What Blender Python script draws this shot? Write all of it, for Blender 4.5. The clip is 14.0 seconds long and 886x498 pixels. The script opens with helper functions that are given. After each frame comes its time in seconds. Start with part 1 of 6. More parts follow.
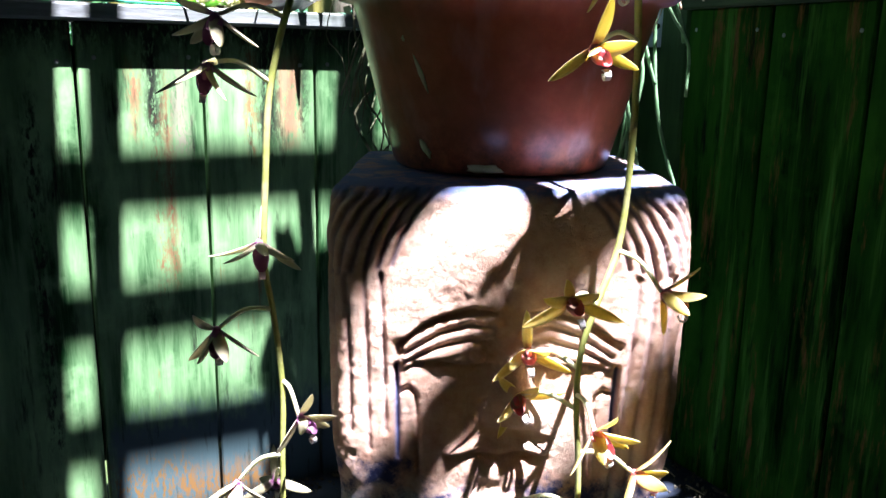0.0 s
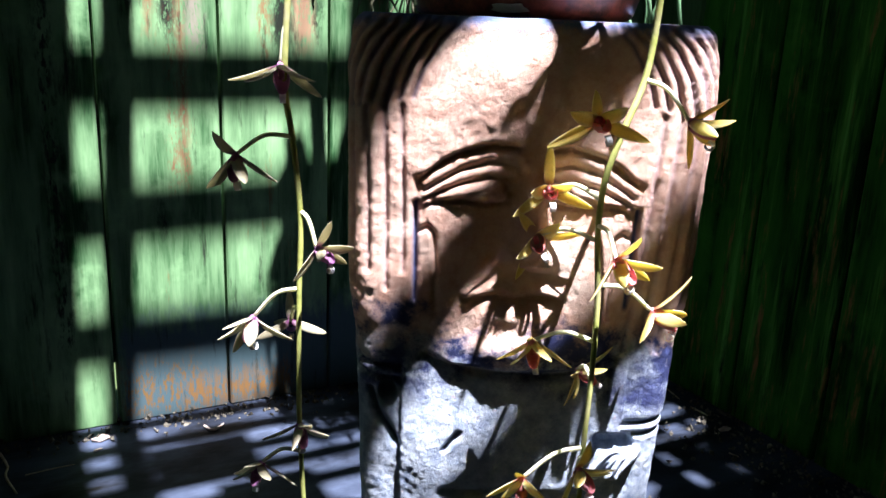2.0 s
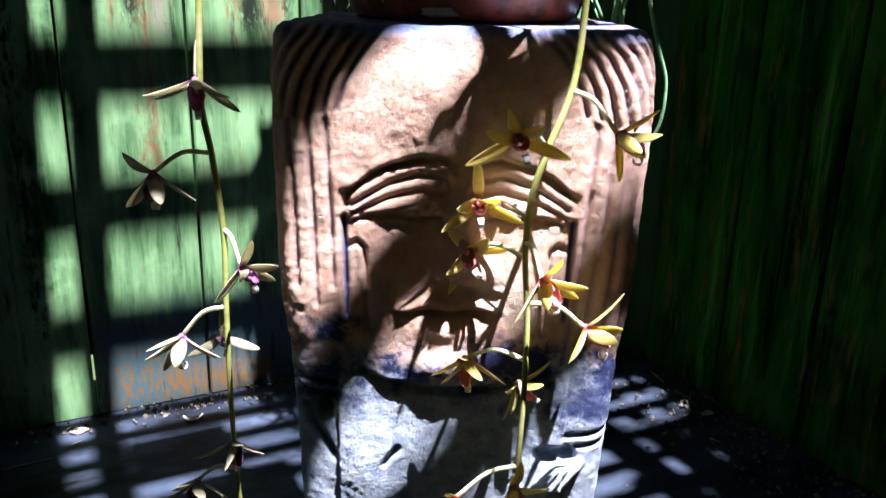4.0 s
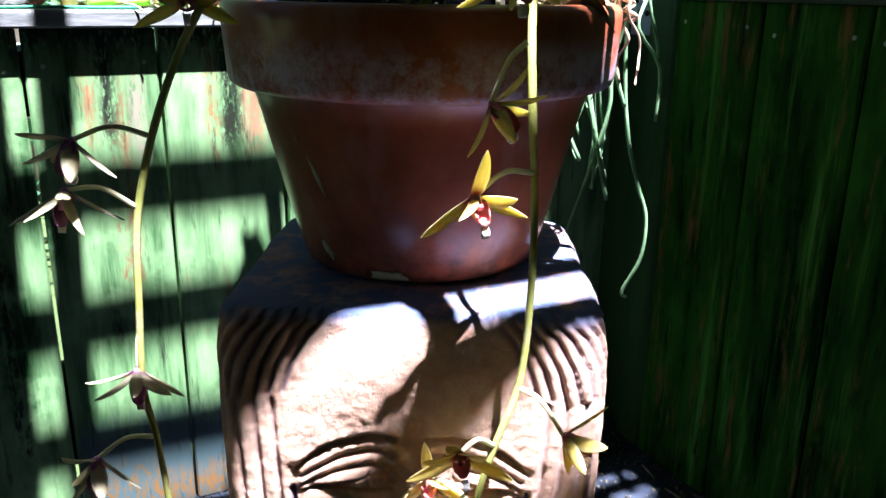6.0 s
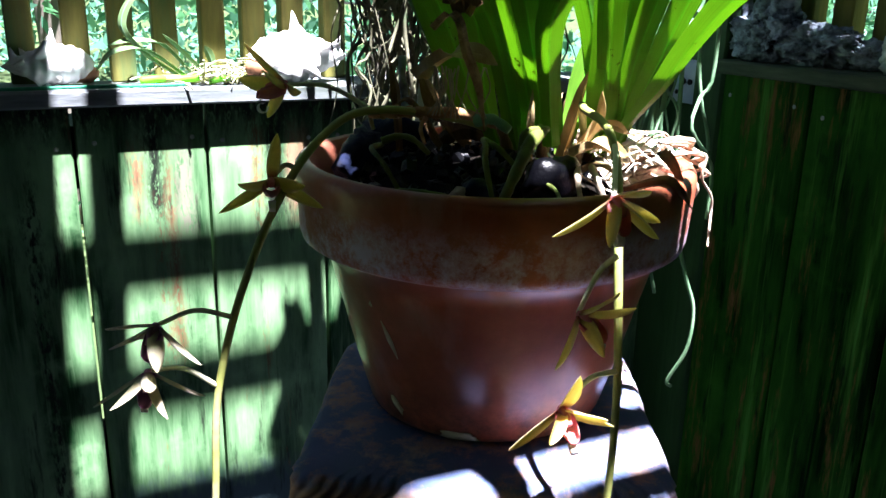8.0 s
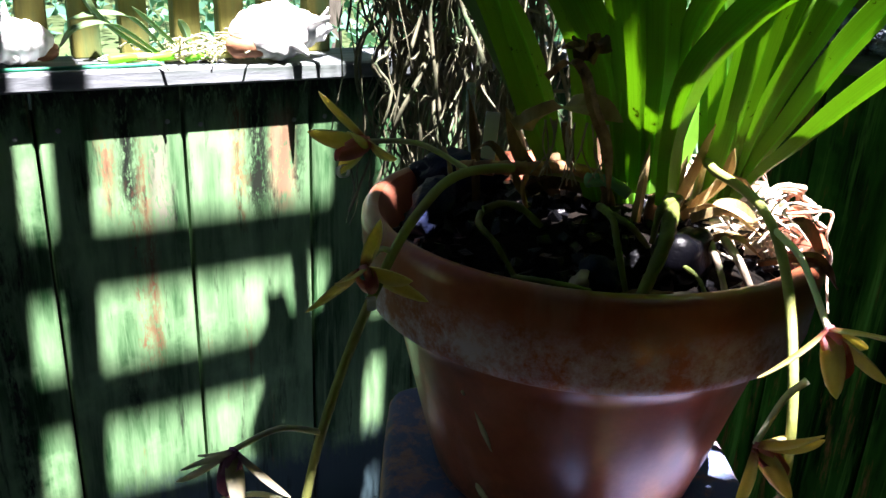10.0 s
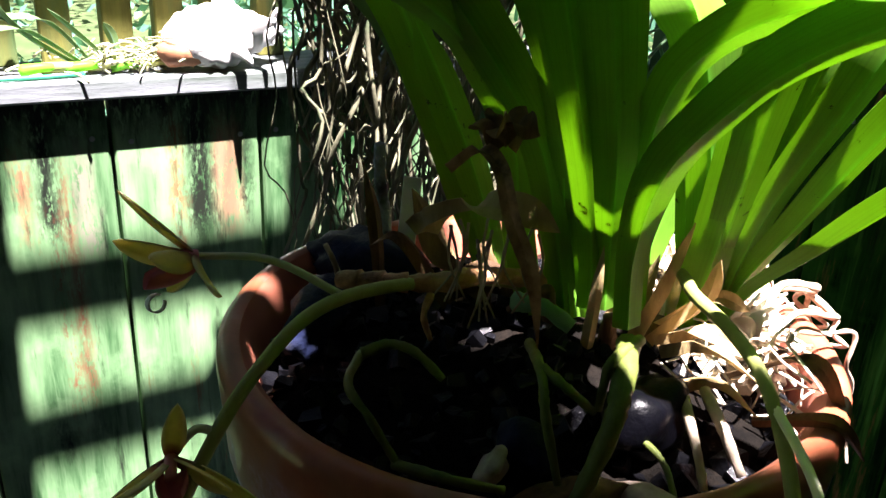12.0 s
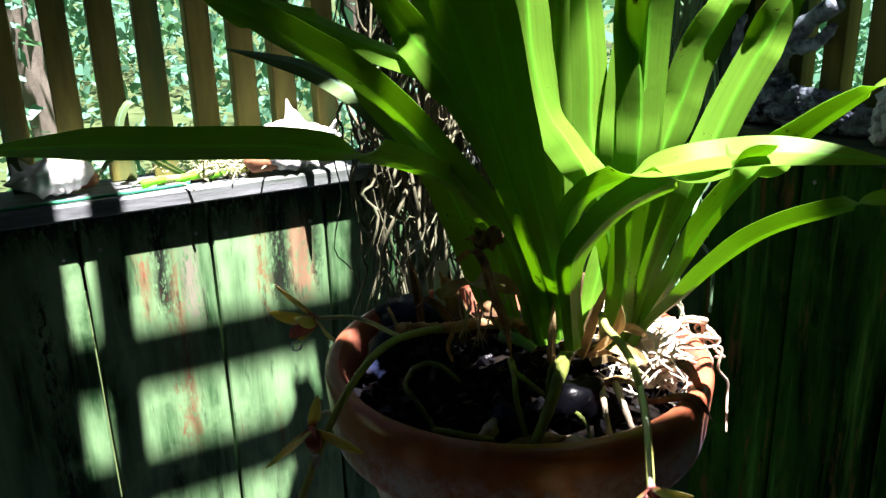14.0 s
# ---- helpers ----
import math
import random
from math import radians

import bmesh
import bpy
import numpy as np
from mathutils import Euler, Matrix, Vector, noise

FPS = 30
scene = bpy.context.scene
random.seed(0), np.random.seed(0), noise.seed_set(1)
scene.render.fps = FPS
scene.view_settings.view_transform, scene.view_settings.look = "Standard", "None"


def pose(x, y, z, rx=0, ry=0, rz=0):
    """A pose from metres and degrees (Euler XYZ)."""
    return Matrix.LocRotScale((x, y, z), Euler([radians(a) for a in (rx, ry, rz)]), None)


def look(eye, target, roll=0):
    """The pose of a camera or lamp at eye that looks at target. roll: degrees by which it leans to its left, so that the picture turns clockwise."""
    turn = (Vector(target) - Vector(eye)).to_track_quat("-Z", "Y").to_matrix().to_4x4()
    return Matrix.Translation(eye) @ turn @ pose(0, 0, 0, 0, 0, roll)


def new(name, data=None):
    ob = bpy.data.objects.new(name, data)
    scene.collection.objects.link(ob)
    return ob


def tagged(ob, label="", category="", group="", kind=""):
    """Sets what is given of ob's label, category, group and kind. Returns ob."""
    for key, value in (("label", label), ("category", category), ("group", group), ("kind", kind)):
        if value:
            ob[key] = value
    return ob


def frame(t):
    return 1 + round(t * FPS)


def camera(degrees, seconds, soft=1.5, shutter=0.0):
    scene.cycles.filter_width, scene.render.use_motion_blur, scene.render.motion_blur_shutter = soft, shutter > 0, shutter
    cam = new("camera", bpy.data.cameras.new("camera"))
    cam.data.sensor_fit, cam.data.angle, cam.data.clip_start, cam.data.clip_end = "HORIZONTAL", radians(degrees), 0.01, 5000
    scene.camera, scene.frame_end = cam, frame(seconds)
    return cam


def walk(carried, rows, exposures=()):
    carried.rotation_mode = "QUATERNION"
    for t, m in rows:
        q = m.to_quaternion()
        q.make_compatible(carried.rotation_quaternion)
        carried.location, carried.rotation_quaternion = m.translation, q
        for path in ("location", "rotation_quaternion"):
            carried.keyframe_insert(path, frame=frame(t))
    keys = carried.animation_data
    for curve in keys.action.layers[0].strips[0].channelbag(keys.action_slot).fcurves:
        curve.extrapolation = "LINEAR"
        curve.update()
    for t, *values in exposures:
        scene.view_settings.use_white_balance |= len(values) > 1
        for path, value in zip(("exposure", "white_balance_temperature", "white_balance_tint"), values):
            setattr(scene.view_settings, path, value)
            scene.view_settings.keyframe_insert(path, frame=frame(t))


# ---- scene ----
cam = camera(56.7, 14.0, soft=1.5)
METRES, EYE, TILT, LEAN, TURN = 0.95, 0.66, -13.0, -1.0, -28.0
ROWS = [
    (0.0, 0.0, 0.0, 0.0, 0.0, 0.0, -0.0),
    (0.5, 0.0, -0.0035, -0.0302, 0.11, -1.18, -0.35),
    (1.0, -0.0051, -0.0027, -0.0545, 0.16, -1.46, -0.77),
    (1.5, -0.0009, 0.011, -0.076, 0.37, -2.26, -0.82),
    (2.0, -0.0096, 0.0052, -0.084, 0.34, -2.55, -1.46),
    (2.2, -0.0146, 0.0009, -0.0857, -0.01, -2.52, -1.50),
    (4.3, 0.0525, 0.0265, -0.0423, 0.98, -4.97, -0.36),
    (4.5, 0.0556, 0.0343, -0.0309, 0.94, -5.02, -0.12),
    (5.0, 0.0643, 0.0363, 0.0196, 1.01, -4.71, 0.2),
    (5.5, 0.0723, 0.0425, 0.0721, 0.95, -4.62, -0.24),
    (6.0, 0.0758, 0.0458, 0.1153, 1.43, -4.68, -0.12),
    (6.5, 0.0791, 0.0489, 0.1507, 1.11, -4.21, -0.13),
    (7.0, 0.0769, 0.0506, 0.1867, 1.75, -4.0, -0.01),
    (7.5, 0.0682, 0.0507, 0.2094, 3.13, -3.19, 0.03),
    (7.7, 0.0583, 0.0504, 0.2091, 3.43, -3.38, -0.66),
    (9.8, -0.0498, 0.1112, 0.2729, -2.66, -8.28, -0.17),
    (10.0, -0.0531, 0.1292, 0.28, -1.75, -8.3, -1.12),
    (10.5, -0.0524, 0.1831, 0.303, -2.03, -8.29, -0.32),
    (11.0, -0.0382, 0.2278, 0.3212, -1.92, -8.76, 0.04),
    (11.5, -0.0187, 0.2459, 0.3255, -1.43, -9.18, -1.09),
    (12.0, 0.0004, 0.2582, 0.3263, -1.39, -9.73, -1.25),
    (12.5, 0.003, 0.2211, 0.3503, 0.68, -8.06, -0.99),
    (13.0, 0.0059, 0.1522, 0.3694, 1.22, -5.34, 0.66),
    (13.5, 0.0098, 0.0921, 0.3666, 0.66, -6.06, 1.65),
    (14.0, 0.0186, 0.0439, 0.3634, 1.71, -5.68, 2.19),
]
walk(cam, [(t, pose(0, 0, EYE, TILT, LEAN, TURN) @ pose(METRES * x, METRES * y, METRES * z, 90 + pitch, roll, yaw)) for t, x, y, z, yaw, pitch, roll in ROWS],
     exposures=[(0.0, 2.92, 5900, 17), (2.0, 2.40, 5900, 17), (4.5, 2.20, 5900, 17), (5.0, 2.18, 5900, 17), (5.5, 2.50, 5900, 17), (7.5, 3.0, 5800, 17), (10.0, 2.93, 6200, 21), (12.0, 2.92, 6400, 22), (13.2, 2.55, 6400, 19), (14.0, 2.52, 6400, 18)])

# ---- world, sun ----
SUN = Vector((0.0475, -0.32, 1.0)).normalized()
sky = bpy.data.worlds.new("sky")
scene.world = sky
sky.use_nodes = True
nt = sky.node_tree
tex = nt.nodes.new("ShaderNodeTexSky")
tex.sky_type = 'NISHITA'
tex.sun_disc = False
tex.sun_elevation = math.asin(SUN.z)
tex.sun_rotation = math.atan2(SUN.x, SUN.y)
nt.links.new(tex.outputs[0], nt.nodes["Background"].inputs[0])
nt.nodes["Background"].inputs[1].default_value = 0.0088
lamp = bpy.data.lights.new("sun", 'SUN')
lamp.energy, lamp.angle, lamp.color = 6.3, radians(0.6), (1.0, 0.97, 0.93)
sun = new("sun", lamp)
sun.matrix_world = look(SUN * 6, (0, 0, 0))


# ---- materials ----
def node_mat(name):
    m = bpy.data.materials.new(name)
    m.use_nodes = True
    return m, m.node_tree.nodes, m.node_tree.links, m.node_tree.nodes["Principled BSDF"]


def coords(nodes, links, scale=(1, 1, 1), shift=False):
    co = nodes.new("ShaderNodeTexCoord")
    mp = nodes.new("ShaderNodeMapping")
    mp.inputs["Scale"].default_value = scale
    links.new(co.outputs["Object"], mp.inputs["Vector"])
    if shift:
        info = nodes.new("ShaderNodeObjectInfo")
        mul = nodes.new("ShaderNodeMath")
        mul.operation = 'MULTIPLY'
        mul.inputs[1].default_value = 37.0
        links.new(info.outputs["Random"], mul.inputs[0])
        links.new(mul.outputs[0], mp.inputs["Location"])
    return mp.outputs[0]


def noise_tex(nodes, links, vec, scale, detail=6, rough=0.6):
    n = nodes.new("ShaderNodeTexNoise")
    n.inputs["Scale"].default_value, n.inputs["Detail"].default_value, n.inputs["Roughness"].default_value = scale, detail, rough
    links.new(vec, n.inputs["Vector"])
    return n.outputs["Fac"]


def ramp(nodes, links, fac, stops):
    r = nodes.new("ShaderNodeValToRGB")
    el = r.color_ramp.elements
    while len(el) < len(stops):
        el.new(0.5)
    for e, (p, c) in zip(el, stops):
        e.position = p
        e.color = (*c, 1) if len(c) == 3 else c
    links.new(fac, r.inputs[0])
    return r.outputs[0]


def mask(nodes, links, fac, lo, hi):
    return ramp(nodes, links, fac, [(lo, (0, 0, 0)), (hi, (1, 1, 1))])


def mixed(nodes, links, fac, a, b):
    m = nodes.new("ShaderNodeMix")
    m.data_type = 'RGBA'
    for value, slot in ((fac, 0), (a, 6), (b, 7)):
        if isinstance(value, (int, float)):
            m.inputs[slot].default_value = value
        elif isinstance(value, tuple):
            m.inputs[slot].default_value = (*value, 1)
        else:
            links.new(value, m.inputs[slot])
    return m.outputs[2]


def bumped(nodes, links, bsdf, fac, strength, distance=0.002):
    b = nodes.new("ShaderNodeBump")
    b.inputs["Strength"].default_value, b.inputs["Distance"].default_value = strength, distance
    links.new(fac, b.inputs["Height"])
    links.new(b.outputs[0], bsdf.inputs["Normal"])


def rough_mat(name, dark, light, scale=30, rough=0.8, bump=0.4, spots=None, spot_scale=8, spec=0.3, shift=False, distance=0.002, stretch=(1, 1, 1)):
    """Two-scale mottled surface; spots: a third colour in patches."""
    m, nodes, links, bsdf = node_mat(name)
    vec = coords(nodes, links, stretch, shift)
    fine = noise_tex(nodes, links, vec, scale)
    col = ramp(nodes, links, fine, [(0.3, dark), (0.7, light)])
    if spots:
        col = mixed(nodes, links, mask(nodes, links, noise_tex(nodes, links, vec, spot_scale), 0.52, 0.66), col, spots)
    links.new(col, bsdf.inputs["Base Color"])
    bsdf.inputs["Roughness"].default_value = rough
    bsdf.inputs["Specular IOR Level"].default_value = spec
    bumped(nodes, links, bsdf, noise_tex(nodes, links, vec, scale * 3), bump, distance)
    return m


def place_tex(nodes):
    g = nodes.new("ShaderNodeNewGeometry")
    sep = nodes.new("ShaderNodeSeparateXYZ")
    nodes.id_data.links.new(g.outputs["Position"], sep.inputs[0])
    return g.outputs["Position"], sep.outputs


def calc(nodes, links, op, a, b=0.0):
    m = nodes.new("ShaderNodeMath")
    m.operation = op
    for value, slot in ((a, 0), (b, 1)):
        if isinstance(value, (int, float)):
            m.inputs[slot].default_value = value
        else:
            links.new(value, m.inputs[slot])
    return m.outputs[0]


def patch(nodes, links, axes, x0, x1, z0, z1, ragged, soft=0.012, x="X"):
    """1 inside an upright patch of the wall with a ragged outline, 0 outside."""
    out = None
    for name, lo, hi, s in ((x, x0, x1, soft * 0.6), ("Z", z0, z1, soft * 2)):
        half, mid = (hi - lo) / 2, (hi + lo) / 2
        d = calc(nodes, links, 'ABSOLUTE', calc(nodes, links, 'SUBTRACT', axes[name], mid))
        d = calc(nodes, links, 'ADD', d, calc(nodes, links, 'MULTIPLY', calc(nodes, links, 'SUBTRACT', ragged, 0.5), 4.5 * s))
        mr = nodes.new("ShaderNodeMapRange")
        mr.inputs["From Min"].default_value, mr.inputs["From Max"].default_value = half + s, half - s
        links.new(d, mr.inputs["Value"])
        out = mr.outputs[0] if out is None else calc(nodes, links, 'MULTIPLY', out, mr.outputs[0])
    return out


def paint_mat(name, deep, faded, mildew=0.5, bare=0.5, stains_and_shade=(), span=(0.3, 0.62), fresh=None, shine=0.25):
    """Worn green paint on upright boards: grain, pale streaks, mildew and bare wood; then stains and painted shade:
    (x0, x1, z0, z1, colour, strength).
    """
    m, nodes, links, bsdf = node_mat(name)
    vec = coords(nodes, links, (1, 1, 1), True)
    grain_vec = coords(nodes, links, (1, 1, 0.05), True)
    streak_vec = coords(nodes, links, (1, 1, 0.16), True)
    grain = noise_tex(nodes, links, grain_vec, 160, 4)
    streak = noise_tex(nodes, links, streak_vec, 22, 5)
    blotch = noise_tex(nodes, links, vec, 9, 6)
    col = ramp(nodes, links, streak, [(span[0], deep), (span[1], faded)])
    col = mixed(nodes, links, mask(nodes, links, grain, 0.5, 0.75), col, tuple(c * 0.7 for c in faded))
    col = mixed(nodes, links, mask(nodes, links, blotch, 0.55, 0.8), col, tuple(min(1, c * 1.2) for c in faded))
    wear = noise_tex(nodes, links, coords(nodes, links, (1, 1, 0.14), True), 26, 7, 0.75)
    col = mixed(nodes, links, mask(nodes, links, wear, 0.56 + 0.16 * (1 - bare), 0.66 + 0.16 * (1 - bare)), col, (0.22, 0.10, 0.04))
    if fresh:
        thin = noise_tex(nodes, links, coords(nodes, links, (1, 1, 0.05), True), 30, 6, 0.65)
        col = mixed(nodes, links, mask(nodes, links, thin, 0.55, 0.66), col, fresh)
    pos, axes = place_tex(nodes)
    mp = nodes.new("ShaderNodeMapping")
    mp.inputs["Scale"].default_value = (1, 1, 0.3)
    links.new(pos, mp.inputs["Vector"])
    ragged = noise_tex(nodes, links, mp.outputs[0], 90, 8, 0.75)
    for x0, x1, z0, z1, tint, strength in stains_and_shade:
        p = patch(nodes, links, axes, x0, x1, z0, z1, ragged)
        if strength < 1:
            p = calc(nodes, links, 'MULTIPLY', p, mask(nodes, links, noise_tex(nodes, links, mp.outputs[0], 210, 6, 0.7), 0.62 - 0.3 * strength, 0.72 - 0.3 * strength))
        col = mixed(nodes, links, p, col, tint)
    mil = noise_tex(nodes, links, coords(nodes, links, (1, 1, 0.13), True), 60, 9, 0.68)
    col = mixed(nodes, links, mask(nodes, links, mil, 0.55 + 0.15 * (1 - mildew), 0.68 + 0.15 * (1 - mildew)), col, (0.010, 0.014, 0.008))
    links.new(col, bsdf.inputs["Base Color"])
    bsdf.inputs["Roughness"].default_value = 0.6
    bsdf.inputs["Specular IOR Level"].default_value = shine
    h = calc(nodes, links, 'ADD', grain, calc(nodes, links, 'MULTIPLY', ragged, 0.6))
    bumped(nodes, links, bsdf, h, 0.4, 0.0015)
    return m


def leaf_mat(name, base, glow, mottle, amount=0.5, rough=0.35):
    """Leaf tissue: gloss above, light passes through; veins run along the blade."""
    m, nodes, links, bsdf = node_mat(name)
    vec = coords(nodes, links)
    info = nodes.new("ShaderNodeObjectInfo")
    at = nodes.new("ShaderNodeAttribute")
    at.attribute_name = "blade"
    mp = nodes.new("ShaderNodeMapping")
    mp.inputs["Scale"].default_value = (1, 0.05, 0)
    links.new(at.outputs["Vector"], mp.inputs["Vector"])
    veins = noise_tex(nodes, links, mp.outputs[0], 11, 4, 0.6)
    n = noise_tex(nodes, links, vec, 45)
    col = mixed(nodes, links, mask(nodes, links, n, 0.35, 0.75), base, mottle)
    col = mixed(nodes, links, mask(nodes, links, veins, 0.5, 0.75), col, tuple(c * 0.75 for c in base))
    dirt = mask(nodes, links, noise_tex(nodes, links, vec, 95, 8, 0.72), 0.645, 0.675)
    col = mixed(nodes, links, dirt, col, (0.045, 0.028, 0.008))
    sep = nodes.new("ShaderNodeSeparateXYZ")
    links.new(at.outputs["Vector"], sep.inputs[0])
    rim = mask(nodes, links, calc(nodes, links, 'ADD', sep.outputs["Z"], calc(nodes, links, 'MULTIPLY', noise_tex(nodes, links, vec, 38, 6, 0.7), 0.9)), 1.32, 1.44)
    col = mixed(nodes, links, rim, col, (0.06, 0.03, 0.012))
    patchy = mask(nodes, links, noise_tex(nodes, links, vec, 21, 5, 0.6), 0.66, 0.76)
    col = mixed(nodes, links, calc(nodes, links, 'MULTIPLY', patchy, 0.22), col, (0.20, 0.20, 0.03))
    # the foot of a leaf is paler and yellower
    foot = mask(nodes, links, calc(nodes, links, 'ADD', sep.outputs["Y"], n), 1.2, 3.0)
    col = mixed(nodes, links, foot, mixed(nodes, links, 0.38, col, (0.26, 0.34, 0.05)), col)
    keel = mask(nodes, links, sep.outputs["Z"], 0.0, 0.16)
    col = mixed(nodes, links, keel, tuple(min(1, c * 1.7) for c in mottle), col)
    hue = nodes.new("ShaderNodeHueSaturation")
    ma = nodes.new("ShaderNodeMapRange")
    ma.inputs["To Min"].default_value, ma.inputs["To Max"].default_value = 0.7, 1.2
    links.new(info.outputs["Random"], ma.inputs["Value"])
    links.new(ma.outputs[0], hue.inputs["Value"])
    links.new(col, hue.inputs["Color"])
    links.new(hue.outputs[0], bsdf.inputs["Base Color"])
    bsdf.inputs["Specular IOR Level"].default_value = 0.14
    bsdf.inputs["Roughness"].default_value = rough
    tr = nodes.new("ShaderNodeBsdfTranslucent")
    through_col = mixed(nodes, links, mask(nodes, links, veins, 0.45, 0.8), glow, tuple(c * 0.75 for c in glow))
    through_col = mixed(nodes, links, dirt, through_col, (0.05, 0.03, 0.01))
    links.new(through_col, tr.inputs[0])
    mix = nodes.new("ShaderNodeMixShader")
    mix.inputs[0].default_value = amount
    links.new(bsdf.outputs[0], mix.inputs[1])
    links.new(tr.outputs[0], mix.inputs[2])
    links.new(mix.outputs[0], nodes["Material Output"].inputs[0])
    h = calc(nodes, links, 'ADD', noise_tex(nodes, links, vec, 150), veins)
    bumped(nodes, links, bsdf, h, 0.15, 0.001)
    return m


def petal_mat(name, body, glow, margin, throat):
    """Petal tissue: dull yellow with a paler margin, fine veins, and a maroon flush at the foot."""
    m, nodes, links, bsdf = node_mat(name)
    vec = coords(nodes, links)
    at = nodes.new("ShaderNodeAttribute")
    at.attribute_name = "blade"
    sep = nodes.new("ShaderNodeSeparateXYZ")
    links.new(at.outputs["Vector"], sep.inputs[0])
    n = noise_tex(nodes, links, vec, 320, 5, 0.6)
    col = mixed(nodes, links, mask(nodes, links, n, 0.35, 0.7), body, tuple(c * 0.72 for c in body))
    veins = nodes.new("ShaderNodeTexWave")
    veins.inputs["Scale"].default_value = 1.6
    links.new(calc(nodes, links, 'MULTIPLY', sep.outputs["X"], 3.0), veins.inputs["Vector"])
    col = mixed(nodes, links, calc(nodes, links, 'MULTIPLY', veins.outputs["Fac"], 0.25), col, (body[0] * 0.8, body[1] * 0.55, body[2] * 0.6))
    col = mixed(nodes, links, mask(nodes, links, sep.outputs["X"], 0.55, 0.95), col, margin)
    foot = mask(nodes, links, calc(nodes, links, 'ADD', sep.outputs["Y"], calc(nodes, links, 'MULTIPLY', n, 0.25)), 0.20, 0.42)
    col = mixed(nodes, links, foot, throat, col)
    links.new(col, bsdf.inputs["Base Color"])
    bsdf.inputs["Roughness"].default_value = 0.45
    bsdf.inputs["Specular IOR Level"].default_value = 0.3
    tr = nodes.new("ShaderNodeBsdfTranslucent")
    links.new(mixed(nodes, links, foot, tuple(c * 1.6 for c in throat), glow), tr.inputs[0])
    mix = nodes.new("ShaderNodeMixShader")
    mix.inputs[0].default_value = 0.5
    links.new(bsdf.outputs[0], mix.inputs[1])
    links.new(tr.outputs[0], mix.inputs[2])
    links.new(mix.outputs[0], nodes["Material Output"].inputs[0])
    bumped(nodes, links, bsdf, n, 0.2, 0.0006)
    return m


# patches on the left wall, the last two near-black ovals
STAINS_AND_SHADE = [(0.10, 2, -0.1, 0.125, (0.06, 0.10, 0.115), 1.0), (0.10, 0.215, -0.03, 0.062, (0.16, 0.090, 0.030), 0.42), (0.19, 0.36, -0.03, 0.022, (0.17, 0.09, 0.03), 0.7),
          (0.368, 0.400, 0.535, 0.66, (0.32, 0.20, 0.12), 0.85), (0.338, 0.366, 0.53, 0.70, (0.012, 0.016, 0.01), 0.75), (0.402, 0.412, 0.55, 0.66, (0.012, 0.016, 0.01), 0.7),
          (0.178, 0.199, 0.55, 0.70, (0.010, 0.014, 0.009), 0.8), (0.203, 0.210, 0.34, 0.62, (0.20, 0.06, 0.035), 0.75), (0.158, 0.170, 0.56, 0.64, (0.26, 0.13, 0.07), 0.7),
          (0.186, 0.194, 0.30, 0.56, (0.20, 0.075, 0.04), 0.4), (0.318, 0.332, 0.52, 0.68, (0.24, 0.13, 0.06), 0.6), (0.215, 0.235, 0.53, 0.64, (0.24, 0.22, 0.17), 0.8),
          # full-length dark strip: the cap rail's shade, put into the paint
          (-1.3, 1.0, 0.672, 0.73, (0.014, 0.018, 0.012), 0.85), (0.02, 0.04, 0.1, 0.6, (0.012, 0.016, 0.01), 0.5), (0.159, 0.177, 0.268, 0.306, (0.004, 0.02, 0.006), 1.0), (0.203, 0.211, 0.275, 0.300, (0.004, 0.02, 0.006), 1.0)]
M_BOARD = paint_mat("green_board_paint", (0.004, 0.052, 0.010), (0.25, 0.43, 0.21), 0.8, 0.6, STAINS_AND_SHADE, (0.33, 0.64))
# right wall: the green paint made darker, its shade put into the colour
M_BOARD_R = paint_mat("green_board_paint_shaded", (0.002, 0.013, 0.0012), (0.034, 0.130, 0.014), 1.0, 1.0, (), (0.36, 0.66), (0.085, 0.25, 0.04), 0.03)
M_POST = paint_mat("green_post_paint", (0.015, 0.045, 0.012), (0.04, 0.095, 0.03), 0.5, 0.3)
M_PICKET = rough_mat("weathered_picket_wood", (0.085, 0.082, 0.016), (0.245, 0.225, 0.055), 40, 0.8, 0.4, (0.08, 0.14, 0.05), 14, shift=True, stretch=(1, 1, 0.15))
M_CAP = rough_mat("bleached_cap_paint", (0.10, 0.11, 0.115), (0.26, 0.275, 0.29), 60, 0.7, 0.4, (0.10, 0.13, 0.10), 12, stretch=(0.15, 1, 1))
# right cap: darker and greener than the left one
M_CAP_R = rough_mat("dark_cap_wood", (0.025, 0.04, 0.022), (0.10, 0.125, 0.075), 60, 0.75, 0.4, (0.05, 0.10, 0.05), 12, stretch=(1, 0.15, 1))
M_FLOOR = rough_mat("damp_blue_grey_floor", (0.003, 0.005, 0.010), (0.060, 0.075, 0.115), 12, 0.5, 0.7, (0.003, 0.003, 0.003), 9, spec=0.1, stretch=(0.5, 1, 1))
M_LITTER = rough_mat("leaf_litter", (0.008, 0.006, 0.005), (0.20, 0.18, 0.14), 140, 0.9, 0.6)
M_POT_IN = rough_mat("terracotta_inner", (0.40, 0.115, 0.07), (0.54, 0.19, 0.115), 25, 0.8, 0.3, (0.44, 0.14, 0.08), 9)
M_SOIL = rough_mat("black_potting_bark", (0.0012, 0.0010, 0.0008), (0.008, 0.006, 0.0045), 90, 0.9, 0.9, (0.014, 0.009, 0.006), 30, spec=0.08, distance=0.004)
M_CHAR = rough_mat("charcoal_chunk", (0.0012, 0.0012, 0.0016), (0.006, 0.006, 0.008), 80, 0.3, 0.6, spec=0.25)
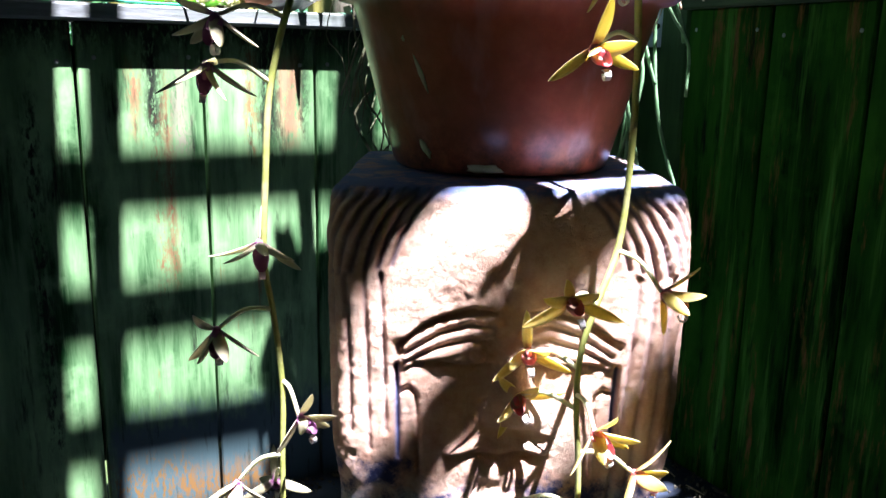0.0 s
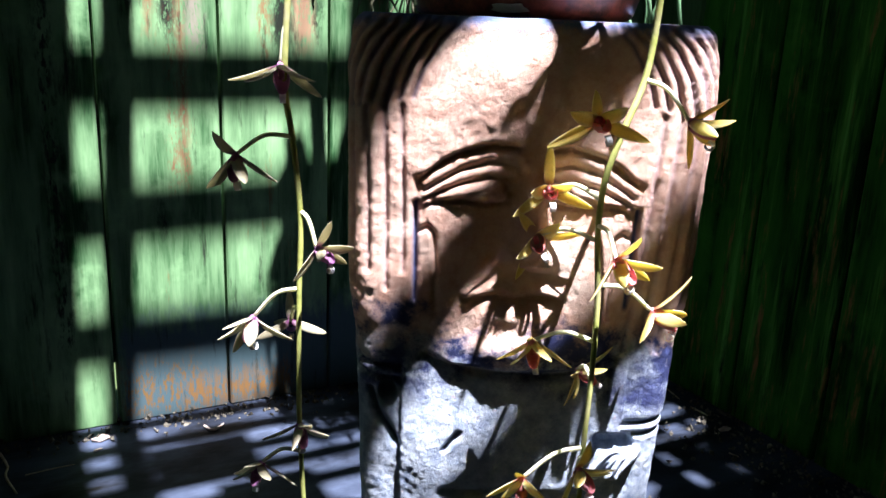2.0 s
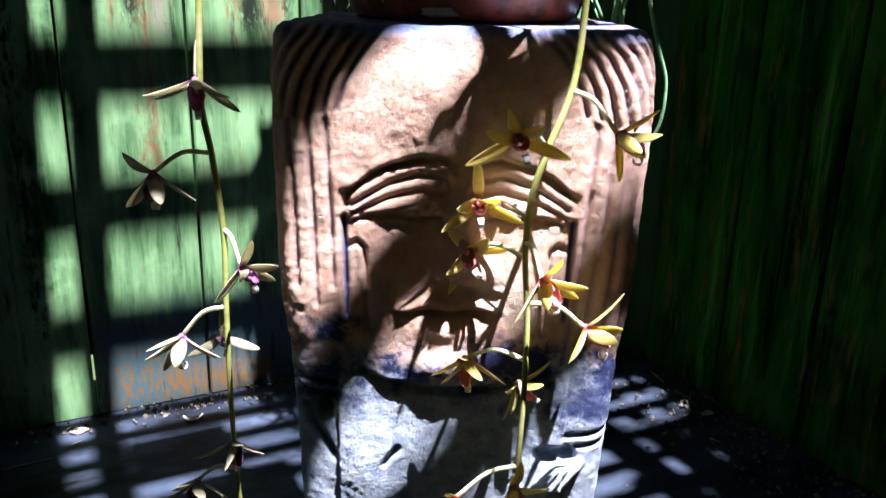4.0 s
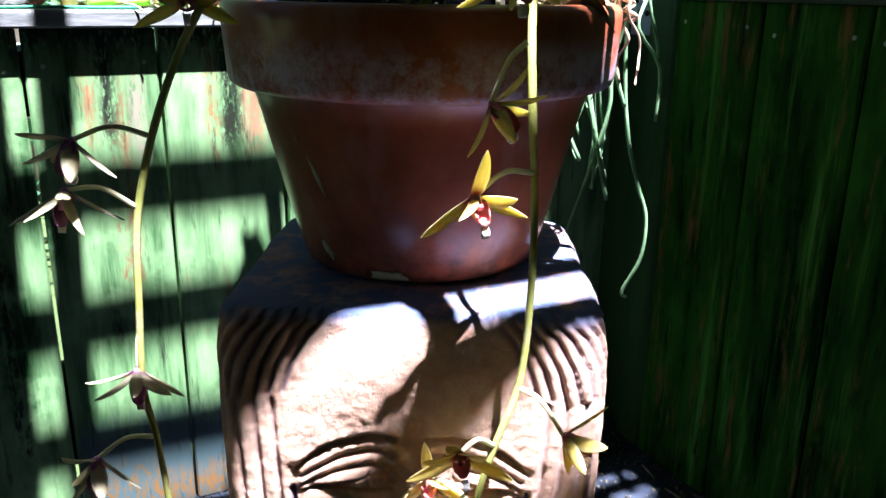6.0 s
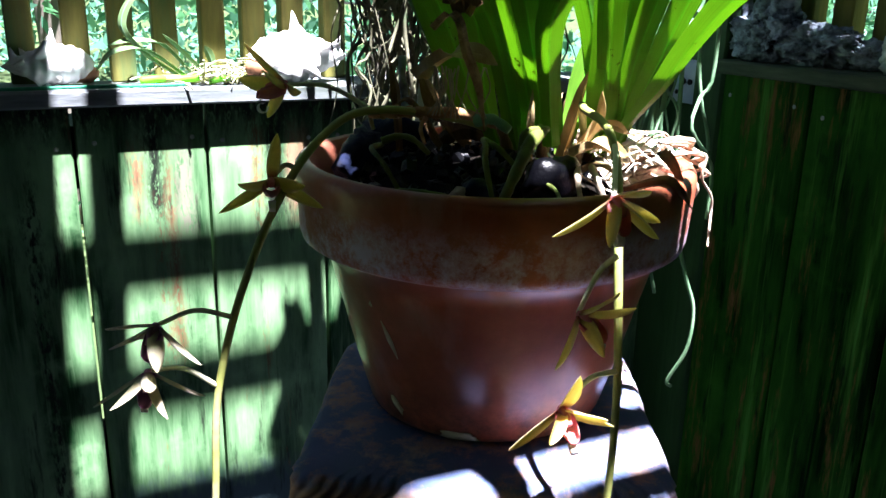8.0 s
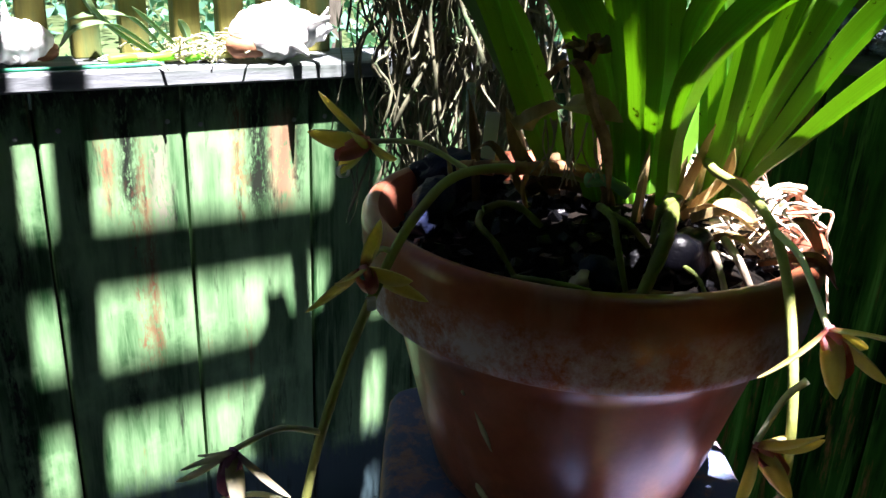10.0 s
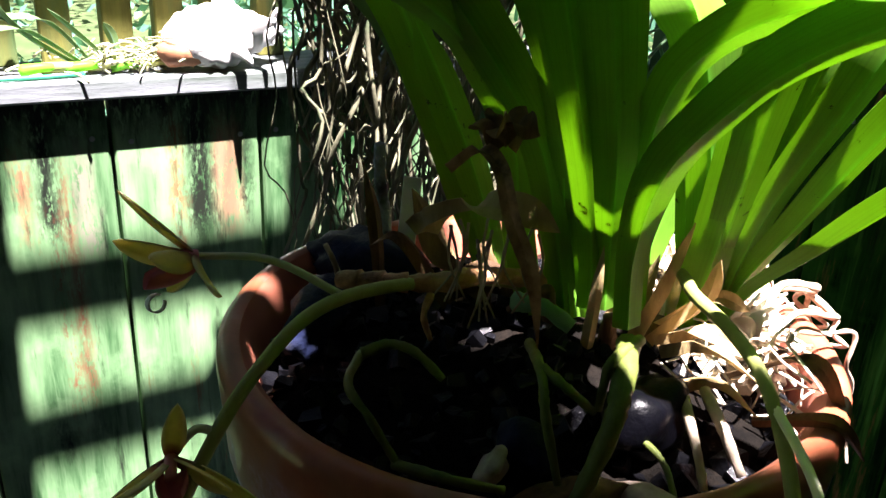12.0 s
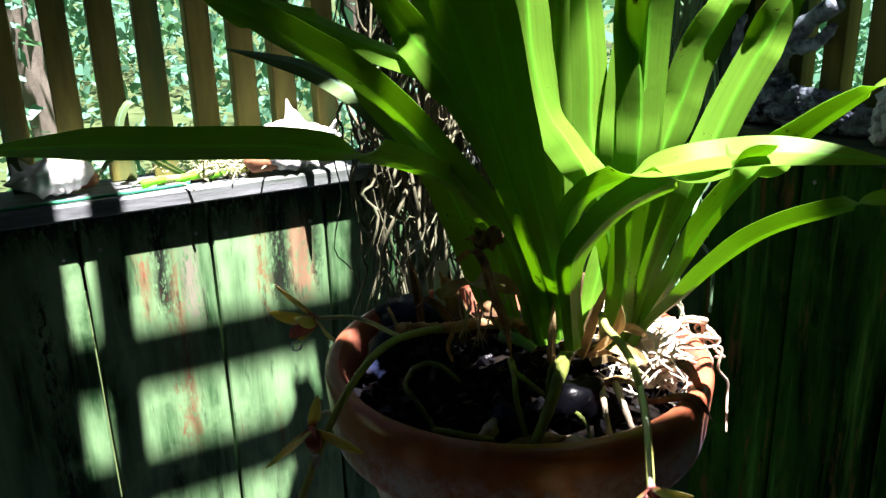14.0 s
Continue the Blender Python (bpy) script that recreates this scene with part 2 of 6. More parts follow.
M_SLATE = rough_mat("blue_black_slate", (0.006, 0.008, 0.022), (0.022, 0.030, 0.075), 60, 0.5, 0.8, (0.03, 0.032, 0.045), 60, spec=0.05)
M_WET = rough_mat("wet_black_charcoal", (0.0005, 0.0005, 0.0008), (0.0018, 0.0018, 0.003), 60, 0.3, 0.3, spec=0.15)
M_PEBBLE = rough_mat("pale_shell_grit", (0.26, 0.18, 0.14), (0.58, 0.48, 0.42), 60, 0.7, 0.5)
M_STRAW = rough_mat("dry_husk", (0.62, 0.52, 0.38), (0.90, 0.84, 0.72), 60, 0.8, 0.5)
M_SHEATH = rough_mat("dead_leaf_sheath", (0.045, 0.024, 0.012), (0.30, 0.175, 0.075), 90, 0.8, 0.6, (0.04, 0.02, 0.01), 18, stretch=(1, 1, 0.3))
M_RHIZOME = rough_mat("tan_rhizome", (0.28, 0.115, 0.045), (0.66, 0.38, 0.19), 120, 0.6, 0.6, (0.07, 0.03, 0.015), 40)
M_ROOT = rough_mat("green_root", (0.05, 0.075, 0.012), (0.20, 0.235, 0.05), 50, 0.5, 0.4, (0.34, 0.20, 0.05), 14)
M_AERIAL = rough_mat("pale_green_aerial_root", (0.12, 0.27, 0.13), (0.27, 0.45, 0.25), 40, 0.65, 0.3)
M_TAN_ROOT = rough_mat("dry_tan_root", (0.30, 0.22, 0.14), (0.62, 0.52, 0.40), 60, 0.8, 0.5)
M_PAPER = rough_mat("tan_paper_sheath", (0.34, 0.22, 0.08), (0.72, 0.55, 0.28), 70, 0.7, 0.6, (0.10, 0.05, 0.02), 22, stretch=(1, 1, 0.3))
M_CURTAIN = rough_mat("grey_brown_hanging_root", (0.05, 0.055, 0.03), (0.30, 0.28, 0.18), 35, 0.75, 0.4, (0.05, 0.10, 0.04), 20)
M_STEM = rough_mat("flower_stem_green", (0.26, 0.29, 0.065), (0.42, 0.44, 0.14), 60, 0.5, 0.2, (0.40, 0.37, 0.20), 25)
M_PEDICEL = leaf_mat("pale_pedicel", (0.50, 0.50, 0.30), (0.5, 0.5, 0.25), (0.62, 0.60, 0.42), 0.3, 0.5)
M_SHELL = rough_mat("bleached_conch", (0.70, 0.68, 0.66), (0.88, 0.87, 0.85), 30, 0.55, 0.5, (0.62, 0.58, 0.55), 16)
M_LIP = rough_mat("rusty_shell_lip", (0.25, 0.10, 0.05), (0.45, 0.22, 0.12), 40, 0.6, 0.4)
M_DRIFT = rough_mat("grey_driftwood", (0.006, 0.010, 0.018), (0.50, 0.60, 0.72), 38, 0.6, 1.0, (0.006, 0.010, 0.016), 45, distance=0.005)
M_CORAL = rough_mat("pale_coral", (0.55, 0.56, 0.56), (0.86, 0.87, 0.88), 90, 0.9, 1.0, distance=0.004)
M_MOSS = rough_mat("dry_moss", (0.22, 0.23, 0.11), (0.48, 0.47, 0.30), 60, 0.9, 0.7)
M_STEEL = rough_mat("galvanised_plate", (0.38, 0.44, 0.58), (0.55, 0.60, 0.72), 40, 0.45, 0.2, spec=0.6)
M_HOLE = rough_mat("dark_hole", (0.004, 0.004, 0.004), (0.012, 0.010, 0.008), 40, 0.8, 0.1)
M_NAIL = rough_mat("nail_head", (0.20, 0.24, 0.22), (0.40, 0.42, 0.40), 90, 0.45, 0.2, spec=0.6)
M_NET = rough_mat("green_twine", (0.02, 0.25, 0.13), (0.05, 0.36, 0.20), 90, 0.5, 0.2)
M_TAG = rough_mat("white_plant_tag", (0.66, 0.67, 0.70), (0.80, 0.80, 0.82), 20, 0.5, 0.1)
M_LATH = rough_mat("grey_lath_wood", (0.03, 0.027, 0.022), (0.07, 0.062, 0.05), 30, 0.85, 0.4, stretch=(0.1, 1, 1))
M_BARK = rough_mat("tree_bark", (0.06, 0.05, 0.04), (0.20, 0.17, 0.14), 12, 0.9, 0.9, distance=0.01, stretch=(1, 1, 0.3))
M_GRASS = rough_mat("lawn", (0.025, 0.045, 0.012), (0.07, 0.10, 0.035), 3, 0.9, 0.3)
M_BLOT = rough_mat("lime_fleck", (0.58, 0.52, 0.33), (0.80, 0.74, 0.52), 150, 0.9, 0.4)
M_LEAF = leaf_mat("strap_leaf", (0.060, 0.275, 0.020), (0.45, 0.76, 0.040), (0.105, 0.34, 0.028), 0.42, 0.38)
M_LEAF_BLUE = leaf_mat("bluish_strap_leaf", (0.075, 0.17, 0.115), (0.12, 0.30, 0.12), (0.12, 0.23, 0.17), 0.22, 0.3)
M_PETAL = petal_mat("yellow_petal", (0.78, 0.68, 0.22), (0.98, 0.86, 0.28), (0.90, 0.85, 0.58), (0.30, 0.06, 0.05))
M_PETAL_PALE = petal_mat("pale_petal", (0.54, 0.51, 0.36), (0.66, 0.62, 0.40), (0.68, 0.65, 0.53), (0.18, 0.05, 0.15))
M_LIPFLOWER = leaf_mat("maroon_lip", (0.30, 0.045, 0.07), (0.50, 0.07, 0.08), (0.50, 0.20, 0.22), 0.3, 0.45)
M_LIP_PURPLE = leaf_mat("purple_lip", (0.20, 0.05, 0.17), (0.34, 0.09, 0.28), (0.34, 0.16, 0.32), 0.3, 0.45)
M_COLUMN = leaf_mat("pale_flower_column", (0.86, 0.80, 0.82), (0.70, 0.60, 0.62), (0.80, 0.70, 0.76), 0.25, 0.5)
M_WOODS = leaf_mat("woods_leaf", (0.022, 0.068, 0.034), (0.10, 0.26, 0.11), (0.06, 0.14, 0.095), 0.33, 0.35)
M_VINE = leaf_mat("vine_leaf", (0.035, 0.09, 0.02), (0.06, 0.13, 0.02), (0.06, 0.13, 0.03), 0.2)


# ---- mesh helpers ----
def mesh_ob(name, verts, faces, material, parent=None, label="", smooth=True):
    me = bpy.data.meshes.new(name)
    me.from_pydata([tuple(v) for v in verts], [], faces)
    me.materials.append(material)
    if smooth:
        me.shade_smooth()
    ob = new(name, me)
    if parent:
        ob.parent = parent
    if label:
        ob["label"] = label
    return ob


def part(name, bm, material, parent=None, label="", smooth=False):
    me = bpy.data.meshes.new(name)
    bm.to_mesh(me)
    bm.free()
    me.materials.append(material)
    if smooth:
        me.shade_smooth()
    ob = new(name, me)
    if parent:
        ob.parent = parent
    if label:
        ob["label"] = label
    return ob


def thing(name, at, label, category, group="", kind=""):
    ob = new(name)
    ob.location = at
    ob.empty_display_size = 0.02
    tagged(ob, label, category, group, kind)
    return ob


def under(ob, parent):
    """Hang ob, modelled in world places, under parent."""
    ob.parent = parent
    ob.matrix_parent_inverse = Matrix.Translation(parent.location).inverted()
    return ob


def box_bm(sx, sy, sz, bevel=0.0, at=(0, 0, 0)):
    bm = bmesh.new()
    bmesh.ops.create_cube(bm, size=1.0, matrix=Matrix.Translation(at) @ Matrix.Diagonal((sx, sy, sz, 1)))
    if bevel:
        bmesh.ops.bevel(bm, geom=bm.edges[:], offset=bevel, segments=1, affect='EDGES')
    return bm


def spline(points, steps=8):
    """A smooth line through the points (Catmull-Rom)."""
    p = [Vector(q) for q in points]
    p = [p[0] * 2 - p[1]] + p + [p[-1] * 2 - p[-2]]
    out = []
    for i in range(1, len(p) - 2):
        for s in range(steps):
            t = s / steps
            a, b, c, d = p[i - 1:i + 3]
            out.append(0.5 * (2 * b + (c - a) * t + (2 * a - 5 * b + 4 * c - d) * t * t + (3 * b - a - 3 * c + d) * t ** 3))
    out.append(p[-2])
    return out


def tube_data(points, radius, sides=7, steps=6, taper=0.7, wobble=0.0, rnd=None):
    line = spline(points, steps) if steps > 1 else [Vector(q) for q in points]
    verts, faces = [], []
    up = Vector((0.31, 0.77, 0.55))
    n = len(line)
    for i, p in enumerate(line):
        d = (line[min(i + 1, n - 1)] - line[max(i - 1, 0)]).normalized()
        a = d.cross(up).normalized()
        b = d.cross(a)
        r = radius * (1 + (taper - 1) * i / (n - 1))
        if wobble:
            r *= 1 + wobble * (rnd.random() - 0.5)
        for k in range(sides):
            w = 2 * math.pi * k / sides
            verts.append(p + r * (math.cos(w) * a + math.sin(w) * b))
    for i in range(n - 1):
        for k in range(sides):
            q = i * sides
            faces.append((q + k, q + (k + 1) % sides, q + sides + (k + 1) % sides, q + sides + k))
    faces.append(tuple(range(sides))[::-1])
    faces.append(tuple((n - 1) * sides + k for k in range(sides)))
    return verts, faces


def tube(name, points, radius, material, parent=None, label="", sides=7, steps=6, taper=0.7, wobble=0.0, rnd=None):
    v, f = tube_data(points, radius, sides, steps, taper, wobble, rnd)
    ob = mesh_ob(name, v, f, material, None, label)
    return under(ob, parent) if parent else ob


def merge(pieces):
    verts, faces = [], []
    for v, f in pieces:
        o = len(verts)
        verts.extend(v)
        faces.extend(tuple(i + o for i in q) for q in f)
    return verts, faces


def rock_bm(size, seed, rough=0.35, subdiv=2, squash=(1, 1, 1)):
    bm = bmesh.new()
    bmesh.ops.create_icosphere(bm, subdivisions=subdiv, radius=1.0)
    off = Vector((seed * 3.7, seed * 1.9, seed * 5.3))
    for v in bm.verts:
        k = 1 + rough * noise.noise(v.co * 1.4 + off) + 0.4 * rough * noise.noise(v.co * 4 + off)
        v.co = Vector((v.co.x * squash[0], v.co.y * squash[1], v.co.z * squash[2])) * size * k
    return bm


# ---- floor and ground ----
FLOOR = -0.03
floor = part("floor", box_bm(4.6, 4.0, 0.05, 0, (-0.97, -0.66, FLOOR - 0.025)), M_FLOOR)
tagged(floor, "damp blue-grey painted floor strewn with dirt and leaf bits", "floor", kind="structure")
bm = bmesh.new()
bmesh.ops.create_grid(bm, x_segments=60, y_segments=60, size=60)
for v in bm.verts:
    far = max(0.0, v.co.length - 5)
    v.co.z = -0.55 + 0.012 * far + 0.10 * noise.noise(v.co * 0.3)
ground = part("ground", bm, M_GRASS, None, "", True)
tagged(ground, "sunlit green lawn beyond the fence", "lawn", kind="structure")

# ---- the two fence walls ----
FENCE_Y, FENCE_X = 1.212, 1.0
PITCH, GAP, THICK = 0.1668, 0.0042, 0.034
CAP_Z, CAP_ZR = 0.724, 0.765


def wall(name, label, loc, turn, count, first, top, material, rnd):
    w = thing(name, loc, label, "fence", kind="structure")
    w.rotation_euler = (0, 0, turn)
    data = []
    for k in range(3):
        bm = box_bm(PITCH - GAP, THICK, top - FLOOR, 0.0025, (0, THICK / 2, (top + FLOOR) / 2))
        me = bpy.data.meshes.new("board")
        bm.to_mesh(me)
        bm.free()
        me.materials.append(material)
        data.append(me)
    for i in range(count):
        b = new("board", data[i % 3])
        b.parent = w
        b.location = (first + PITCH * (i + 0.5), 0.0008 * (rnd.random() - 0.5), 0)
    return w


rnd = random.Random(5)
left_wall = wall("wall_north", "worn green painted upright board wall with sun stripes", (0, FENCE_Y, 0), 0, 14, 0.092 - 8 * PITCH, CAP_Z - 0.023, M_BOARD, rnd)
right_wall = wall("wall_east", "mildew-streaked green upright board wall, painted darker for shade", (FENCE_X, 0, 0), -math.pi / 2, 11, -1.033, CAP_ZR - 0.02, M_BOARD_R, rnd)
nail_bm = bmesh.new()
bmesh.ops.create_uvsphere(nail_bm, u_segments=8, v_segments=5, radius=0.0032)
for v in nail_bm.verts:
    v.co.y *= 0.4
nail_me = bpy.data.meshes.new("nail")
nail_bm.to_mesh(nail_me)
nail_bm.free()
nail_me.materials.append(M_NAIL)
for w, first, zz, cnt in ((left_wall, 0.092 - 3 * PITCH, 0.652, 8), (right_wall, -1.033, 0.708, 5)):
    for i in range(cnt):
        for dx in (0.022, PITCH - 0.022):
            n = new("nail", nail_me)
            n.parent = w
            n.location = (first + i * PITCH + dx + 0.006 * (rnd.random() - 0.5), -0.001, zz + 0.012 * (rnd.random() - 0.5))

for w, spans in ((left_wall, ((-1.24, 0.060), (0.124, 0.98))), (right_wall, ((-1.03, 0.60),))):
    for x0, x1 in spans:                                 # unseen dark boards added behind the joints to stop light
        part("joint_blocker", box_bm(x1 - x0, 0.012, 0.62, 0.001, ((x0 + x1) / 2, THICK + 0.008, 0.36)), M_HOLE, w)

# unseen blocks added behind one joint, so that daylight shows only straight on
for x0, x1, z0, z1 in ((0.020, 0.0895, 0.05, 0.67), (0.0952, 0.165, 0.05, 0.67), (0.0895, 0.0952, 0.585, 0.67), (0.0895, 0.0952, 0.05, 0.17)):
    part("slot_blocker", box_bm(x1 - x0, 0.13, z1 - z0, 0.0, ((x0 + x1) / 2, THICK + 0.015 + 0.065, (z0 + z1) / 2)), M_HOLE, left_wall)

# caps
cap_l = part("cap_rail", box_bm(2.32, 0.125, 0.022, 0.003, (-0.165, FENCE_Y + 0.042, CAP_Z - 0.011)), M_CAP)
tagged(cap_l, "sun-bleached pale wooden cap board on the fence", "cap rail", kind="structure")
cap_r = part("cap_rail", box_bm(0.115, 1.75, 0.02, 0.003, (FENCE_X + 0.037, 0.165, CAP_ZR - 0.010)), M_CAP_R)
tagged(cap_r, "dark greenish wooden cap board on the fence", "cap rail", kind="structure")


# pickets, with a top rail above
def picket_row(label, loc, turn, count, step, low):
    row = thing("picket_fence", loc, label, "picket fence", kind="structure")
    row.rotation_euler = (0, 0, turn)
    bm = box_bm(0.033, 0.03, 1.30 - low, 0.002, (0, 0, (1.30 + low) / 2))
    me = bpy.data.meshes.new("picket")
    bm.to_mesh(me)
    bm.free()
    me.materials.append(M_PICKET)
    for i in range(count):
        p = new("picket", me)
        p.parent = row
        p.location = (i * step + 0.004 * (rnd.random() - 0.5), 0, 0)
        p.rotation_euler = (0, radians(0.5 * (rnd.random() - 0.5)), radians(3 * (rnd.random() - 0.5)))
    part("top_rail", box_bm(count * step + 0.05, 0.06, 0.035, 0.003, ((count - 1) * step / 2, 0, 1.3175)), M_PICKET, row)
    return row


picket_row("weathered olive wooden pickets above the cap board", (-0.86, FENCE_Y + 0.088, 0), 0, 23, 0.0603, CAP_Z)
picket_row("dark wooden pickets above the greenish cap board", (FENCE_X + 0.075, 1.02, 0), -math.pi / 2, 21, 0.0665, CAP_ZR)

# corner post, plain boards of the corner and the steel plate
post = part("corner_post", box_bm(0.09, 0.064, 1.58, 0.004, (FENCE_X + 0.045, 1.066, 0.76)), M_POST)
tagged(post, "dark green square wooden corner post", "post", kind="structure")
post2 = part("corner_post", box_bm(0.07, 0.105, 1.58, 0.004, (FENCE_X + 0.055, 1.152, 0.76)), M_POST)
tagged(post2, "dark green wooden corner upright behind the plate", "post", kind="structure")
plate = thing("hinge_plate", (FENCE_X, 1.131, 0.722), "galvanised steel plate screwed to the corner post", "plate")
part("plate", box_bm(0.006, 0.058, 0.070, 0.002, (0.0165, 0, 0)), M_STEEL, plate)
for dy, dz, r in ((0.016, 0.018, 0.004), (0.016, -0.018, 0.004), (0.004, 0.0, 0.007), (-0.013, 0.0, 0.005)):
    bm = bmesh.new()
    bmesh.ops.create_cone(bm, cap_ends=True, segments=10, radius1=r, radius2=r * 0.7, depth=0.004, matrix=pose(0.0125, dy, dz, 0, 90, 0))
    part("screw", bm, M_HOLE, plate)

# dirt along the foot of the walls
pieces = []
for i in range(1500):
    if i % 2:
        p = Vector((rnd.uniform(-0.5, 0.95), FENCE_Y - abs(rnd.gauss(0, 0.03)), FLOOR + abs(rnd.gauss(0, 0.003))))
    else:
        p = Vector((FENCE_X - abs(rnd.gauss(0, 0.09)), rnd.uniform(0.45, 1.15), FLOOR + abs(rnd.gauss(0, 0.003))))
    s = rnd.choice((0.0012, 0.0018, 0.0025, 0.004))
    e = Euler((rnd.random() * 6, rnd.random() * 6, rnd.random() * 6)).to_matrix()
    vs = [p + e @ Vector(q) * s for q in ((-1, -1, -.3), (1, -.8, -.4), (.9, 1, -.2), (-1, .7, -.3), (0, 0, .7))]
    pieces.append((vs, [(0, 1, 4), (1, 2, 4), (2, 3, 4), (3, 0, 4), (3, 2, 1, 0)]))
litter = mesh_ob("leaf_litter", *merge(pieces), M_LITTER, None, "", False)
tagged(litter, "dark crumbs of bark and dry leaf along the wall", "litter", kind="stuff")

# loose straws, a shed petal and twigs on the floor
for name, lab, cat, line, rad, mt in (("dry_root", "pale fallen root curled on the floor", "root", [(-0.069, 1.181), (-0.060, 1.139), (-0.062, 1.112), (-0.050, 1.063)], 0.0021, M_TAN_ROOT),
                                      ("straw", "thin pale straw lying on the floor", "straw", [(-0.039, 1.108), (-0.008, 1.111), (0.022, 1.112)], 0.0009, M_TAN_ROOT),
                                      ("shed_petal", "curled white shed petal on the blue floor", "petal", [(0.206, 1.153), (0.212, 1.138), (0.222, 1.137), (0.234, 1.149)], 0.0022, M_PEBBLE),
                                      ("straw", "short pale straw lying on the floor", "straw", [(0.049, 1.139), (0.061, 1.143)], 0.0014, M_TAN_ROOT),
                                      ("twig", "short pale twig at the foot of the wall", "twig", [(0.970, 0.979), (0.966, 0.958), (0.962, 0.939)], 0.0018, M_TAN_ROOT),
                                      ("twig", "short pale twig at the foot of the wall", "twig", [(0.957, 0.907), (0.960, 0.890), (0.961, 0.872)], 0.0020, M_TAN_ROOT),
                                      ("twig", "thin short twig on the dark floor", "twig", [(0.902, 0.768), (0.907, 0.753)], 0.0012, M_TAN_ROOT)):
    ob = tube(name, [(x, y, FLOOR + rad) for x, y in line], rad, mt, None, "", 7, 6, 0.6, 0.25, rnd)
    tagged(ob, lab, cat)
for x, y, size, seed in ((0.062, 1.170, 0.010, 51), (0.950, 0.825, 0.008, 52)):
    clod = part("bark_crumb", rock_bm(size, seed, 0.6, 2, (1.3, 0.7, 0.4)), M_PEBBLE, None, "", True)
    clod.location = (x, y, FLOOR + 0.003)
    tagged(clod, "pale crumb of bark lying on the floor", "bark")

# ---- overhead lath roof that shades the corner ----
ROOF = 1.9
KX, KY = 0.0475, 0.32


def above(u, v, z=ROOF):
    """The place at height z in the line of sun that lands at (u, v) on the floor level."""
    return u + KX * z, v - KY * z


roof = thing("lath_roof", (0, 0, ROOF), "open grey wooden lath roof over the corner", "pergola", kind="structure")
STEP, LATH_W, LATH_H = 0.0614, 0.0275, 0.014
for k in range(24):
    v_mid = 1.3679 - k * STEP
    # laths with their middle left out, to let sun onto the leaves
    runs = ((-1.25, 0.225), (0.56, 1.45)) if 0.66 < v_mid < 0.88 else ((-1.25, 1.45),)
    for u0, u1 in runs:
        ob = part("lath", box_bm(u1 - u0, LATH_W, LATH_H, 0.001), M_LATH, roof)
        ob.location = ((u0 + u1) / 2 + KX * ROOF, v_mid - KY * ROOF, 0)
        ob.rotation_euler = (0, 0, radians(0.4 * math.sin(k * 2.3)))
# unseen beams: two cast the wall's upright shadows, the rest are added for shade
for u0, u1 in ((0.0765, 0.1195), (-0.20, 0.041), (-0.45, -0.22), (-0.75, -0.47), (-1.1, -0.77), (0.43, 0.50), (0.53, 0.60), (0.64, 0.72), (0.74, 0.80)):
    v0 = 1.03 if 0.4 < u0 < 0.7 else 0.85 if 0.05 < u0 < 0.1 else -0.57
    part("beam", box_bm(u1 - u0, 1.53 - v0, 0.02, 0.001, ((u0 + u1) / 2 + KX * ROOF, (1.53 + v0) / 2 - KY * ROOF, 0.022)), M_LATH, roof)
# short beams, cut so that spots of sun reach the floor
for u0, u1 in ((0.83, 0.868), (0.90, 0.918), (0.94, 0.958)):
    for v0, v1 in ((-0.57, 0.80), (0.835, 0.86), (0.905, 0.925), (0.965, 1.53)):
        part("beam", box_bm(u1 - u0 + 0.03 * (v1 - v0 > 0.4), v1 - v0, 0.02, 0.001, ((u0 + u1) / 2 + KX * ROOF, (v0 + v1) / 2 - KY * ROOF, 0.022)), M_LATH, roof)
# unseen boards added to shade pot and plant, and a plate shading the pickets
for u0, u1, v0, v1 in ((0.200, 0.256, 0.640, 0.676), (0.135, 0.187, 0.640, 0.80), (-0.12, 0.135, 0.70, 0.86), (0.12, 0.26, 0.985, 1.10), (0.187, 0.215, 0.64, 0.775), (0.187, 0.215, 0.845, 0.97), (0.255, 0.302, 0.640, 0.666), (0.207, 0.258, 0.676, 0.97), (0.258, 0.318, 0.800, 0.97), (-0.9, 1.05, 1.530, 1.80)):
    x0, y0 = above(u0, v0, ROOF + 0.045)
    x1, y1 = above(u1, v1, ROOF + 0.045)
    part("shade_board", box_bm(x1 - x0, y1 - y0, 0.018, 0.001, ((x0 + x1) / 2, (y0 + y1) / 2, 0.045)), M_LATH, roof)

# ---- carved pedestal ----
PED = Vector((0.318, 0.505, 0))
PED_TURN = radians(-28)
PED_TOP = 0.584


def seg_dist(x, z, a, b):
    (ax, az), (bx, bz) = a, b
    dx, dz = bx - ax, bz - az
    t = np.clip(((x - ax) * dx + (z - az) * dz) / (dx * dx + dz * dz), 0, 1)
    return np.hypot(x - ax - t * dx, z - az - t * dz)


def groove(x, z, line, width):
    d = np.min([seg_dist(x, z, a, b) for a, b in zip(line[:-1], line[1:])], axis=0)
    return np.exp(-(d / width) ** 2)


def bump_at(x, z, cx, cz, wx, wz):
    return np.exp(-((x - cx) / wx) ** 2 - ((z - cz) / wz) ** 2)


def step_at(a, lo, hi):
    t = np.clip((a - lo) / (hi - lo), 0, 1)
    return t * t * (3 - 2 * t)


